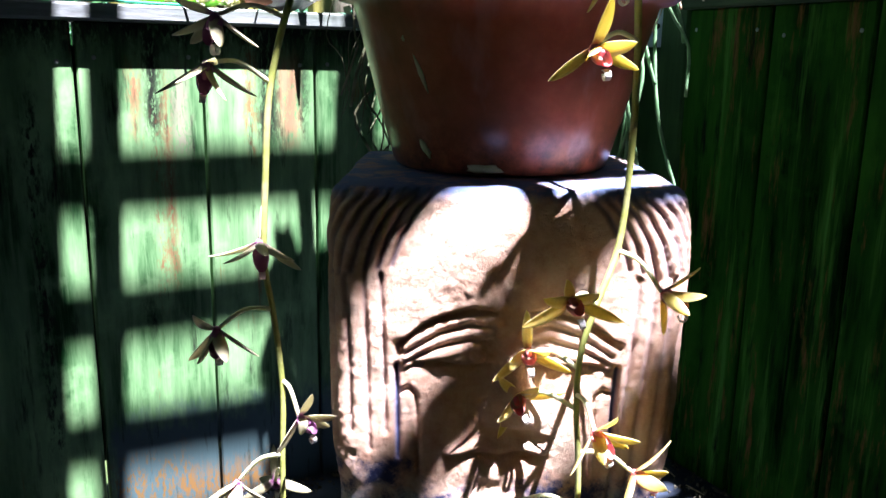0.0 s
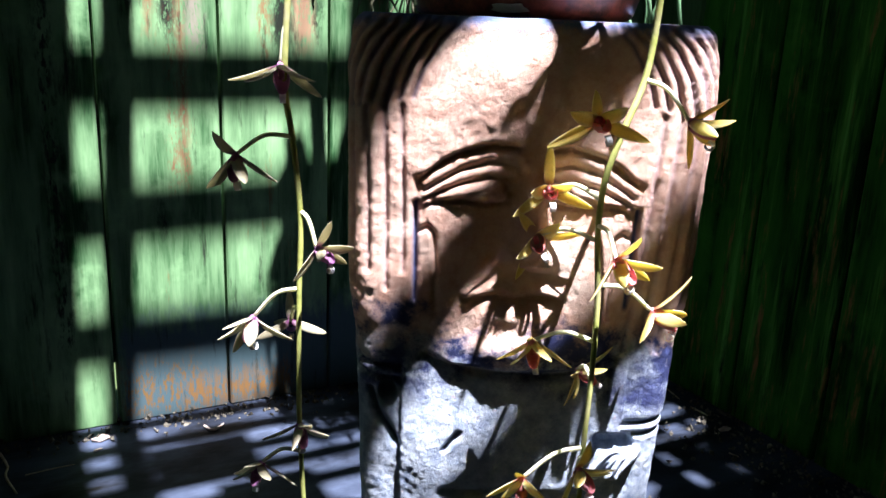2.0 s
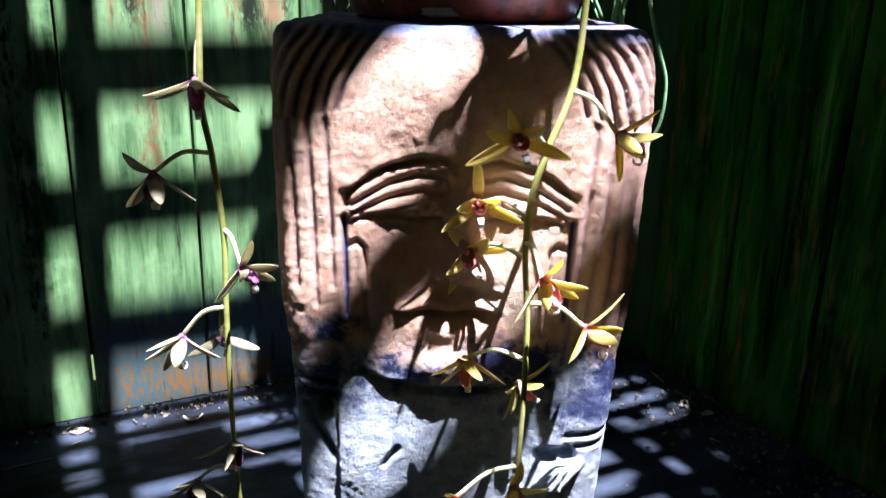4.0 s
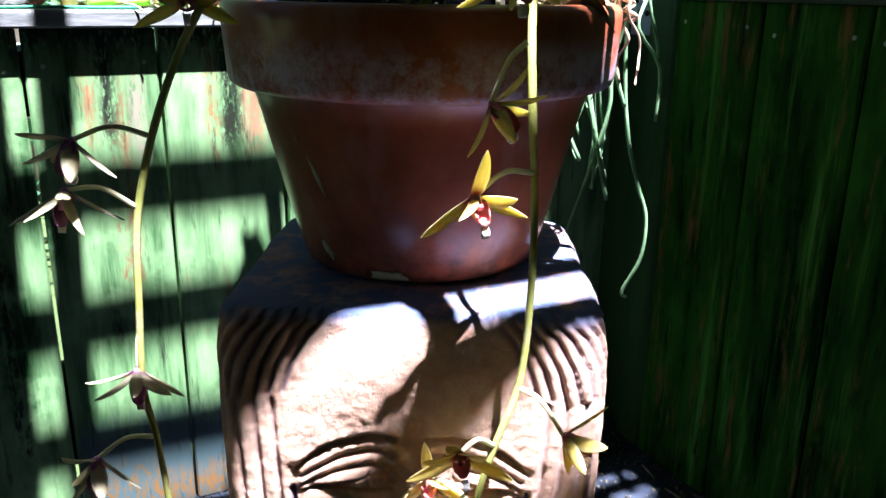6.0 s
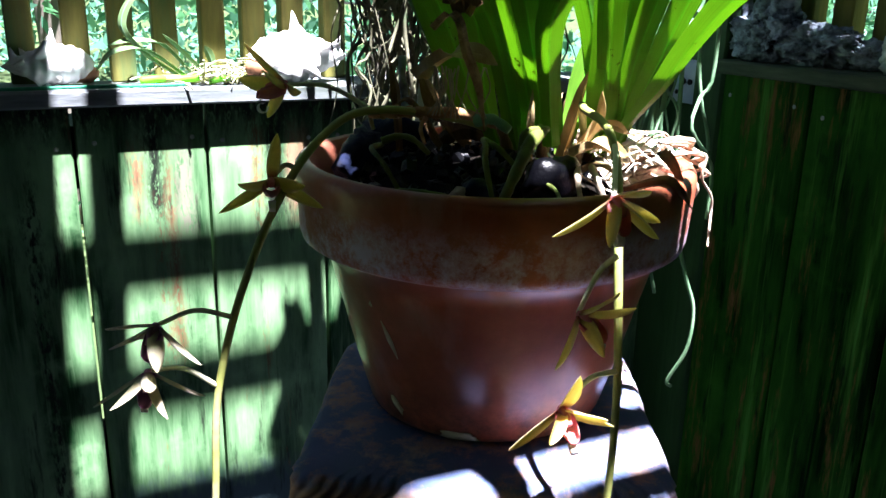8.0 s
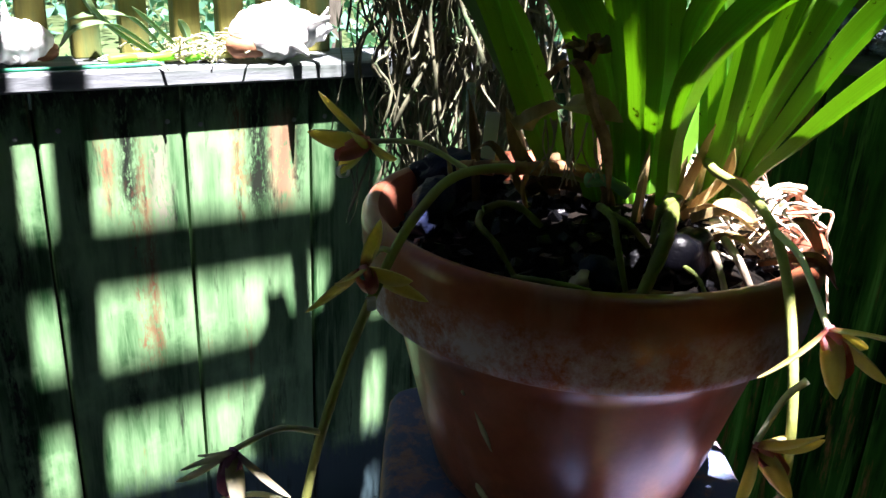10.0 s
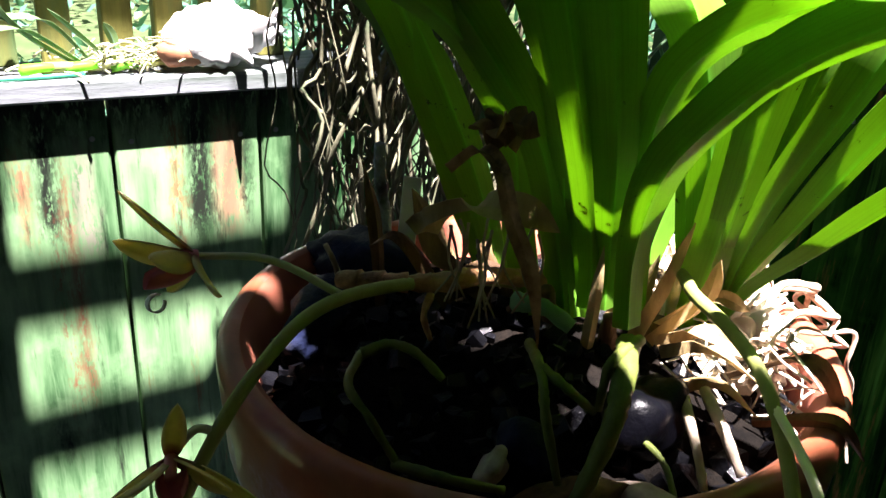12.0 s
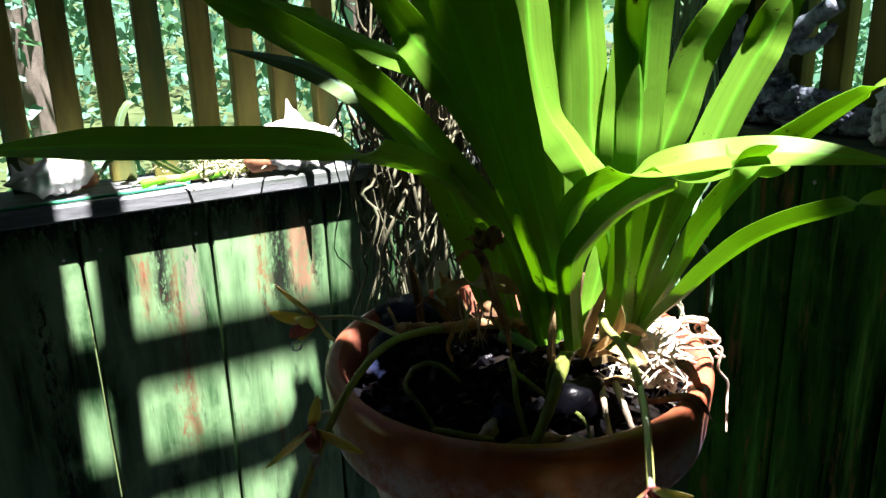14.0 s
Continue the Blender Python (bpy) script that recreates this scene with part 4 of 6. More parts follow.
for i in range(170):
    a, r = rnd.uniform(-0.85, 0.32), rnd.uniform(0.072, 0.103)
    p = POT + Vector((r * math.cos(a), r * math.sin(a), SOIL + 0.010 + rnd.uniform(0, 0.028)))
    e = Euler((rnd.gauss(0, 0.5), rnd.gauss(0, 0.5), rnd.random() * 6)).to_matrix()
    l, w, bow, roll = rnd.uniform(0.006, 0.015), rnd.uniform(0.002, 0.0055), rnd.uniform(-0.006, 0.008), rnd.uniform(0.5, 1.6)
    vs, fs = [], []
    for j in range(6):
        t = j / 5 * 2 - 1
        ww = w * (1 - 0.75 * t * t) + 0.0006
        for k in range(5):
            g = (k / 2 - 1) * roll
            vs.append(p + e @ Vector((l * t + 0.001 * rnd.random(), ww * math.sin(g) / roll * 1.3, bow * (1 - t * t) + ww * (1 - math.cos(g)))))
    for j in range(5):
        for k in range(4):
            q = j * 5 + k
            fs.append((q, q + 1, q + 6, q + 5))
    pieces.append((vs, fs))
husk = mesh_ob("dry_husk", *merge(pieces), M_STRAW)
tagged(husk, "pale dry straw-like husk heap in the pot", "husk", kind="stuff")

# ---- the orchid ----
orchid = thing("orchid", (0.335, 0.50, ZS), "large strap-leaved orchid with arching green leaves in the pot", "orchid")


def strap(points, width, material=None, label="", fold=0.42, twist=0.0, tip=0.3, base=0.62, seed=0):
    """A strap leaf: keeled, tapering, with a wavy edge."""
    line = spline(points, 9)
    n = len(line)
    r = random.Random(seed)
    ph = r.random() * 6
    rows = []
    for i, p in enumerate(line):
        t = i / (n - 1)
        d = (line[min(i + 1, n - 1)] - line[max(i - 1, 0)]).normalized()
        flat = math.hypot(d.x, d.y)
        s2 = d.cross(Vector((-0.469, -0.883, 0.2))).normalized()
        side = d.cross(Vector((0, 0, 1)))
        side = side.normalized() if side.length > 0.05 else s2
        share = 0.5 * min(1, max(0, (flat - 0.15) / 0.5))
        side = (side * (share if side.dot(s2) > 0 else -share) + s2 * (1 - share)).normalized()
        if rows:
            side = (side * (1 if side.dot(last) > 0 else -1) + 2.5 * last).normalized()
        last = side
        side = Matrix.Rotation(twist * t, 3, d) @ side
        nor = side.cross(d).normalized()
        w = width * 0.5 * min(1, base + (1 - base) * min(1, max(0, t - 0.1) / 0.42)) * (1 - max(0, (t - (1 - tip)) / tip) ** 2 * 0.96)
        w *= 1 + 0.03 * math.sin(t * 17 + ph)
        f = fold * (1.7 - 1.25 * t)
        th = 0.0006
        prof = [(-1, 0.06), (-0.55, -0.36), (0, -0.85), (0.55, -0.36), (1, 0.06)]
        rows.append([p + side * (x * w) + nor * (-(y + 0.6) * w * f) for x, y in prof] + [p + side * (x * w) + nor * (-(y + 0.6) * w * f - th * (1.4 - abs(x))) for x, y in prof[::-1]])
    m = len(rows[0])
    verts = [v for row in rows for v in row]
    faces = [(i * m + k, i * m + (k + 1) % m, (i + 1) * m + (k + 1) % m, (i + 1) * m + k) for i in range(n - 1) for k in range(m)]
    ob = mesh_ob("leaf", verts, faces, material or M_LEAF, None, label)
    length = [0.0]
    for i in range(1, n):
        length.append(length[-1] + (line[i] - line[i - 1]).length)
    blade = [(9.0 * seed + (k if k < 5 else 9 - k) * 0.5, length[i] * 25, abs((k if k < 5 else 9 - k) - 2) / 2) for i in range(n) for k in range(m)]
    ob.data.attributes.new("blade", 'FLOAT_VECTOR', 'POINT').data.foreach_set("vector", np.array(blade, dtype=np.float32).ravel())
    keel = np.zeros(len(ob.data.edges), dtype=bool)
    for e in ob.data.edges:
        a, c = e.vertices[0] % m, e.vertices[1] % m
        keel[e.index] = a == c and a in (0, 2, 4, 5, 7, 9)
    ob.data.attributes.new("sharp_edge", 'BOOLEAN', 'EDGE').data.foreach_set("value", keel)
    return under(ob, orchid)


strap([(0.325, 0.512, 0.756), (0.317, 0.516, 0.785), (0.308, 0.514, 0.829), (0.292, 0.507, 0.852), (0.273, 0.502, 0.873), (0.235, 0.487, 0.893), (0.204, 0.478, 0.903), (0.166, 0.477, 0.911), (0.124, 0.488, 0.914), (0.094, 0.509, 0.914), (0.073, 0.526, 0.913), (0.030, 0.559, 0.909)], 0.0205, fold=0.42, tip=0.20, base=0.62, seed=0)
strap([(0.337, 0.562, 0.747), (0.340, 0.582, 0.771), (0.332, 0.614, 0.812), (0.325, 0.645, 0.850), (0.310, 0.662, 0.874), (0.286, 0.684, 0.901), (0.258, 0.706, 0.920), (0.232, 0.724, 0.929), (0.206, 0.740, 0.936)], 0.0210, M_LEAF_BLUE, fold=0.42, tip=0.45, base=0.62, seed=1)
strap([(0.333, 0.554, 0.751), (0.330, 0.580, 0.782), (0.321, 0.593, 0.819), (0.310, 0.610, 0.862), (0.297, 0.625, 0.885), (0.279, 0.636, 0.905), (0.265, 0.645, 0.923)], 0.0220, fold=0.42, tip=0.30, base=0.62, seed=2)
strap([(0.335, 0.507, 0.756), (0.328, 0.507, 0.786), (0.311, 0.499, 0.827), (0.295, 0.498, 0.852), (0.269, 0.496, 0.883), (0.241, 0.499, 0.916), (0.214, 0.499, 0.940), (0.189, 0.500, 0.956), (0.166, 0.500, 0.970), (0.136, 0.510, 0.988)], 0.0215, fold=0.42, tip=0.20, base=0.62, seed=3)
strap([(0.337, 0.506, 0.755), (0.330, 0.507, 0.793), (0.310, 0.489, 0.843), (0.294, 0.487, 0.894), (0.281, 0.493, 0.922), (0.259, 0.498, 0.938), (0.231, 0.506, 0.950), (0.208, 0.510, 0.961), (0.189, 0.512, 0.970), (0.160, 0.520, 0.983)], 0.0165, fold=0.42, tip=0.20, base=0.62, seed=4)
strap([(0.338, 0.505, 0.755), (0.337, 0.508, 0.784), (0.314, 0.487, 0.837), (0.293, 0.483, 0.883), (0.271, 0.486, 0.921), (0.252, 0.495, 0.950), (0.239, 0.497, 0.968), (0.216, 0.496, 0.996)], 0.0210, fold=0.42, tip=0.20, base=0.62, seed=5)
strap([(0.343, 0.503, 0.755), (0.338, 0.502, 0.786), (0.316, 0.486, 0.840), (0.300, 0.486, 0.885), (0.285, 0.490, 0.919), (0.271, 0.497, 0.949), (0.260, 0.498, 0.970), (0.246, 0.503, 0.994)], 0.0210, fold=0.42, tip=0.20, base=0.62, seed=6)
strap([(0.340, 0.490, 0.765), (0.337, 0.488, 0.792), (0.311, 0.462, 0.838), (0.288, 0.445, 0.886), (0.276, 0.442, 0.924), (0.268, 0.440, 0.953), (0.260, 0.435, 0.975), (0.247, 0.430, 1.007)], 0.0215, fold=0.42, tip=0.20, base=0.45, seed=7)
strap([(0.335, 0.493, 0.765), (0.330, 0.491, 0.796), (0.295, 0.465, 0.861), (0.276, 0.460, 0.908), (0.263, 0.462, 0.942), (0.253, 0.461, 0.970), (0.236, 0.459, 1.005)], 0.0195, fold=0.42, tip=0.20, base=0.45, seed=8)
strap([(0.382, 0.483, 0.755), (0.375, 0.478, 0.787), (0.359, 0.468, 0.831), (0.339, 0.461, 0.872), (0.329, 0.469, 0.893), (0.318, 0.476, 0.913), (0.311, 0.480, 0.943), (0.308, 0.481, 0.974), (0.304, 0.482, 1.003)], 0.0250, fold=0.42, tip=0.20, base=0.45, seed=9)
strap([(0.371, 0.521, 0.748), (0.360, 0.517, 0.834), (0.354, 0.518, 0.885), (0.356, 0.523, 0.931), (0.356, 0.523, 0.961), (0.358, 0.526, 1.004)], 0.0240, fold=0.42, tip=0.20, base=0.45, seed=10)
strap([(0.387, 0.490, 0.750), (0.380, 0.490, 0.789), (0.361, 0.480, 0.860), (0.356, 0.486, 0.896), (0.355, 0.487, 0.929), (0.353, 0.489, 0.962), (0.351, 0.492, 1.000)], 0.0200, fold=0.42, tip=0.20, base=0.45, seed=11)
strap([(0.375, 0.471, 0.762), (0.374, 0.470, 0.784), (0.357, 0.448, 0.838), (0.343, 0.429, 0.888), (0.343, 0.428, 0.915), (0.340, 0.427, 0.940), (0.336, 0.427, 0.964), (0.326, 0.421, 0.998)], 0.0225, fold=0.42, tip=0.20, base=0.45, seed=12)
strap([(0.389, 0.489, 0.750), (0.387, 0.492, 0.787), (0.364, 0.474, 0.876), (0.366, 0.474, 0.912), (0.371, 0.473, 0.946), (0.380, 0.471, 0.983)], 0.0170, fold=0.42, tip=0.20, base=0.45, seed=13)
strap([(0.380, 0.473, 0.759), (0.382, 0.472, 0.785), (0.375, 0.459, 0.831), (0.370, 0.443, 0.882), (0.379, 0.439, 0.915), (0.386, 0.434, 0.942), (0.393, 0.426, 0.963), (0.408, 0.418, 0.992)], 0.0230, fold=0.42, tip=0.20, base=0.45, seed=14)
strap([(0.381, 0.472, 0.758), (0.386, 0.470, 0.781), (0.382, 0.456, 0.815), (0.379, 0.434, 0.856), (0.384, 0.424, 0.884), (0.396, 0.419, 0.917), (0.409, 0.412, 0.948), (0.415, 0.405, 0.968), (0.428, 0.397, 0.996)], 0.0210, fold=0.42, tip=0.20, base=0.45, seed=15)
strap([(0.381, 0.472, 0.756), (0.389, 0.468, 0.777), (0.392, 0.451, 0.808), (0.392, 0.428, 0.847), (0.399, 0.412, 0.873), (0.413, 0.400, 0.892), (0.426, 0.388, 0.908), (0.437, 0.376, 0.921), (0.451, 0.362, 0.934)], 0.0200, fold=0.42, tip=0.25, base=0.45, seed=16)
strap([(0.379, 0.468, 0.759), (0.385, 0.460, 0.777), (0.389, 0.442, 0.798), (0.389, 0.421, 0.822), (0.391, 0.397, 0.846), (0.399, 0.381, 0.859), (0.410, 0.364, 0.869), (0.423, 0.345, 0.878), (0.443, 0.323, 0.883)], 0.0175, fold=0.42, tip=0.30, base=0.45, seed=17)
strap([(0.383, 0.477, 0.757), (0.383, 0.471, 0.795), (0.385, 0.459, 0.829), (0.388, 0.445, 0.864), (0.398, 0.442, 0.887), (0.408, 0.437, 0.916)], 0.0140, fold=0.42, tip=0.35, base=0.45, seed=18)
strap([(0.343, 0.479, 0.761), (0.336, 0.474, 0.794), (0.319, 0.450, 0.832), (0.320, 0.434, 0.854), (0.328, 0.419, 0.872), (0.342, 0.400, 0.887), (0.357, 0.384, 0.896), (0.366, 0.370, 0.903), (0.370, 0.363, 0.907)], 0.0245, fold=0.34, tip=0.42, base=0.45, seed=19)
strap([(0.350, 0.483, 0.759), (0.336, 0.472, 0.805), (0.323, 0.461, 0.834), (0.314, 0.449, 0.855), (0.313, 0.438, 0.871), (0.320, 0.422, 0.884), (0.337, 0.399, 0.895), (0.360, 0.384, 0.900), (0.377, 0.369, 0.902), (0.397, 0.353, 0.901), (0.418, 0.335, 0.898)], 0.0185, fold=0.34, tip=0.25, base=0.45, seed=20)
strap([(0.334, 0.554, 0.751), (0.332, 0.567, 0.782), (0.321, 0.574, 0.817), (0.312, 0.584, 0.845), (0.305, 0.589, 0.863)], 0.0180, fold=0.42, tip=0.40, base=0.62, seed=21)
strap([(0.365, 0.502, 0.751), (0.375, 0.506, 0.776), (0.382, 0.504, 0.809), (0.385, 0.503, 0.827)], 0.0160, fold=0.42, tip=0.40, base=0.62, seed=22)
# added leaf arching over the front, above the flower stems, to shade the pedestal
strap([(0.374, 0.477, 0.755), (0.361, 0.454, 0.838), (0.348, 0.434, 0.890), (0.338, 0.420, 0.970), (0.314, 0.392, 1.045), (0.303, 0.335, 1.095), (0.311, 0.265, 1.128), (0.313, 0.215, 1.122)], 0.030, tip=0.12, seed=30)

# pseudobulb sheaths and dead bits at the foot of the leaves
rnd = random.Random(21)
for i in range(13):
    a = i * 2.4
    p = Vector((0.358 + 0.030 * math.cos(a), 0.528 + 0.036 * math.sin(a), ZS + 0.004))
    q = p + Vector((0.012 * math.cos(a), 0.012 * math.sin(a), rnd.uniform(0.03, 0.06)))
    tube("sheath", [p, (p + q) / 2 + Vector((0.003, 0, 0)), q], rnd.uniform(0.004, 0.008), M_SHEATH, orchid, "brown dead sheath", 8, 6, 0.45, 0.4, rnd)
for pts, w in (([(0.325, 0.535, 0.748), (0.300, 0.545, 0.775), (0.285, 0.548, 0.803)], 0.016), ([(0.300, 0.540, 0.752), (0.283, 0.552, 0.782), (0.270, 0.556, 0.778)], 0.010),
               ([(0.372, 0.455, 0.745), (0.386, 0.430, 0.762), (0.394, 0.415, 0.742)], 0.007),
               ([(0.29, 0.55, 0.75), (0.312, 0.535, 0.765), (0.330, 0.52, 0.756)], 0.014),
               ([(0.36, 0.43, 0.745), (0.375, 0.41, 0.752), (0.39, 0.405, 0.735)], 0.006), ([(0.278, 0.560, 0.74), (0.276, 0.562, 0.785), (0.272, 0.566, 0.81)], 0.007)):
    strap(pts, w, M_SHEATH, "papery brown dead leaf", 0.5, 1.2, 0.5)

for i in range(11):
    a = i * 2.4
    rad = 0.014 + 0.030 * ((i * 7) % 13) / 13
    p = Vector((0.352 + rad * math.cos(a), 0.530 + 1.1 * rad * math.sin(a), ZS))
    lean = Vector((math.cos(a), 1.2 * math.sin(a), 0))
    h = rnd.uniform(0.03, 0.075)
    strap([p, p + lean * 0.006 + Vector((0, 0, h * 0.5)), p + lean * rnd.uniform(0.008, 0.022) + Vector((0, 0, h))], rnd.uniform(0.0035, 0.007), M_PAPER, "papery golden dead leaf base", 0.7, rnd.uniform(-0.4, 0.4), 0.4, 0.9, 60 + i)
strap([(0.268, 0.512, 0.800), (0.275, 0.505, 0.808), (0.281, 0.491, 0.815), (0.291, 0.480, 0.816), (0.300, 0.472, 0.810)], 0.011, M_PAPER, "torn tan papery sheath", 0.5, 0.6, 0.3, 0.9, 91)
strap([(0.270, 0.493, 0.828), (0.276, 0.486, 0.836), (0.279, 0.478, 0.832), (0.279, 0.469, 0.818), (0.283, 0.461, 0.800), (0.288, 0.462, 0.775)], 0.0055, M_RHIZOME, "bent orange-brown dead leaf", 0.6, 0.8, 0.3, 0.9, 92)
for k in range(5):
    a = 1.3 * k
    strap([(0.284, 0.484, 0.838), (0.284 + 0.006 * math.cos(a), 0.484 + 0.006 * math.sin(a), 0.845), (0.284 + 0.012 * math.cos(a), 0.484 + 0.012 * math.sin(a), 0.843)], 0.009, M_SHEATH, "crumpled dark brown dead leaf tip", 0.8, 1.5, 0.4, 0.8, 93 + k)
for k in range(16):
    x, y = 0.270 + 0.03 * rnd.random(), 0.505 - 0.03 * rnd.random()
    tube("dry_fibre", [(x, y, 0.808), (x + rnd.uniform(-.004, .004), y, 0.795), (x + rnd.uniform(-.008, .008), y + rnd.uniform(-.004, .004), 0.780)], 0.0006, M_TAN_ROOT, orchid, "frayed tan fibre", 5, 3, 0.6)
for off, lab in ((0.0, "tan jointed foot of a flower stem"), (0.006, "orange-brown withered stem beside it")):
    line = spline([(0.330, 0.516 + off, 0.768), (0.300, 0.511 + off, 0.778), (0.278, 0.509 + off, 0.780), (0.261, 0.517 + 0.4 * off, 0.780), (0.246, 0.531, 0.778)], 9)
    for k in range(0, len(line) - 4, 4):                 # overlapping papery joints
        v, f = tube_data(line[k:k + 6], 0.0040 - 0.0025 * (off > 0), 9, 1, 0.72, 0.25, rnd)
        under(mesh_ob("stem_joint", v, f, M_RHIZOME, None, lab), orchid)

# roots that creep over the soil
for pts, r, mt in (([(0.240, 0.495, 0.767), (0.249, 0.492, 0.770), (0.255, 0.485, 0.769), (0.261, 0.476, 0.762)], 0.0021, M_ROOT),
                   ([(0.242, 0.500, 0.764), (0.229, 0.481, 0.766), (0.231, 0.469, 0.760), (0.238, 0.460, 0.744)], 0.0017, M_ROOT),
                   ([(0.295, 0.476, 0.768), (0.285, 0.455, 0.770), (0.279, 0.443, 0.762), (0.280, 0.435, 0.742)], 0.0021, M_ROOT),
                   ([(0.286, 0.456, 0.771), (0.289, 0.446, 0.768), (0.300, 0.445, 0.757)], 0.0019, M_ROOT),
                   ([(0.316, 0.450, 0.776), (0.300, 0.434, 0.772), (0.291, 0.427, 0.764), (0.278, 0.424, 0.742)], 0.0042, M_ROOT),
                   ([(0.320, 0.449, 0.777), (0.301, 0.441, 0.777), (0.299, 0.442, 0.760)], 0.0022, M_ROOT),
                   ([(0.298, 0.490, 0.777), (0.302, 0.479, 0.779), (0.308, 0.470, 0.774)], 0.0038, M_AERIAL),
                   ([(0.236, 0.462, 0.746), (0.248, 0.446, 0.747), (0.262, 0.438, 0.744)], 0.0020, M_ROOT),
                   ([(0.273, 0.508, 0.777), (0.267, 0.502, 0.772), (0.269, 0.500, 0.763)], 0.0015, M_RHIZOME),
                   ([(0.258, 0.557, 0.764), (0.253, 0.552, 0.776), (0.250, 0.553, 0.783)], 0.0014, M_TAN_ROOT),
                   ([(0.335, 0.440, 0.756), (0.326, 0.424, 0.750), (0.322, 0.414, 0.740)], 0.0020, M_TAN_ROOT),
                   ([(0.345, 0.440, 0.756), (0.338, 0.424, 0.752), (0.336, 0.412, 0.742)], 0.0024, M_TAN_ROOT),
                   ([(0.310, 0.440, 0.752), (0.312, 0.424, 0.748), (0.308, 0.412, 0.741)], 0.0013, M_ROOT)):
    tube("root", pts, r, mt, orchid, "", 8, 6, 0.7, 0.3, rnd)
# golden dry sheaths round the foot of the front fan
for k, (pts, w) in enumerate((([(0.352, 0.482, 0.752), (0.352, 0.470, 0.780), (0.358, 0.468, 0.806)], 0.013), ([(0.356, 0.478, 0.752), (0.362, 0.462, 0.776), (0.360, 0.456, 0.796)], 0.010),
                              ([(0.350, 0.470, 0.757), (0.362, 0.455, 0.766), (0.376, 0.446, 0.758)], 0.012), ([(0.345, 0.462, 0.758), (0.352, 0.446, 0.766), (0.366, 0.436, 0.756)], 0.011),
                              ([(0.360, 0.480, 0.756), (0.372, 0.466, 0.774), (0.384, 0.458, 0.770)], 0.010), ([(0.340, 0.452, 0.752), (0.352, 0.440, 0.758), (0.360, 0.428, 0.748)], 0.009))):
    strap(pts, w * 0.62, M_PAPER, "golden-brown papery sheath", 0.8, (-1) ** k * 0.9, 0.35, 0.9, 110 + k)
for i in range(16):
    a = rnd.uniform(-0.9, 0.5)
    p = Vector((0.385 + rnd.uniform(-.012, .012), 0.475 + rnd.uniform(-.02, .02), ZS + rnd.uniform(0.012, 0.03)))
    q = p + Vector((math.cos(a) * 0.032, math.sin(a) * 0.032, rnd.uniform(-0.005, 0.028)))
    tube("dry_root", [p, (p + q) / 2 + Vector((0, 0, 0.006)), q], rnd.uniform(0.001, 0.002), M_TAN_ROOT, orchid, "bleached dry root", 6, 4, 0.5, 0.2, rnd)
for k in range(8):
    a = radians(rnd.uniform(-40, 16))
    out = Vector((math.cos(a), math.sin(a), 0))
    side = Vector((-out.y, out.x, 0))
    top, drop = POT + Vector((0, 0, RIM + rnd.uniform(0.003, 0.010))), rnd.choice((0.015, 0.02, 0.03, 0.04, 0.055, 0.075))
    pts = [top + out * 0.102 + side * rnd.uniform(-0.02, 0.02) - Vector((0, 0, 0.006)), top + out * 0.116 + side * rnd.uniform(-0.006, 0.006), top + out * 0.130]
    for q in range(1, 5):
        pts.append(top + out * (0.132 + rnd.uniform(-0.004, 0.007)) + side * rnd.uniform(-0.010, 0.010) - Vector((0, 0, drop * q / 4)))
    tube("dry_root", pts, rnd.choice((0.0008, 0.0011, 0.0015, 0.0021)), M_TAN_ROOT, orchid, "bleached dry root over the rim", 7, 5, 0.6, 0.4, rnd)

# ---- flower spikes ----
SPIKE_L = [(0.345, 0.520, 0.752), (0.307, 0.517, 0.772), (0.239, 0.507, 0.783), (0.203, 0.493, 0.770), (0.175, 0.481, 0.738), (0.152, 0.475, 0.690), (0.138, 0.471, 0.641), (0.134, 0.472, 0.590),
           (0.132, 0.473, 0.541), (0.136, 0.471, 0.508), (0.139, 0.466, 0.460), (0.138, 0.467, 0.408), (0.138, 0.468, 0.330), (0.140, 0.467, 0.270), (0.143, 0.466, 0.220)]
SPIKE_R = [(0.372, 0.486, 0.756), (0.358, 0.472, 0.784), (0.347, 0.453, 0.786), (0.342, 0.432, 0.784), (0.334, 0.410, 0.779), (0.324, 0.388, 0.762), (0.313, 0.369, 0.734), (0.309, 0.359, 0.700), (0.313, 0.360, 0.660), (0.315, 0.362, 0.610),
           (0.312, 0.364, 0.557), (0.297, 0.363, 0.521), (0.287, 0.362, 0.493), (0.283, 0.358, 0.461), (0.284, 0.354, 0.424), (0.284, 0.353, 0.376), (0.283, 0.353, 0.327), (0.284, 0.353, 0.280), (0.286, 0.353, 0.23)]
spikes = []
for pts, lab in ((SPIKE_L, "long hanging stem with pale yellow maroon-lipped flowers"), (SPIKE_R, "long hanging stem with yellow maroon-lipped flowers")):
    s = thing("flower_spike", pts[0], lab, "flower stem", "flower spikes of the orchid")
    tube("stem", pts, 0.0025, M_STEM, s, "", 9, 8, 0.62, 0.05, rnd)
    spikes.append(s)


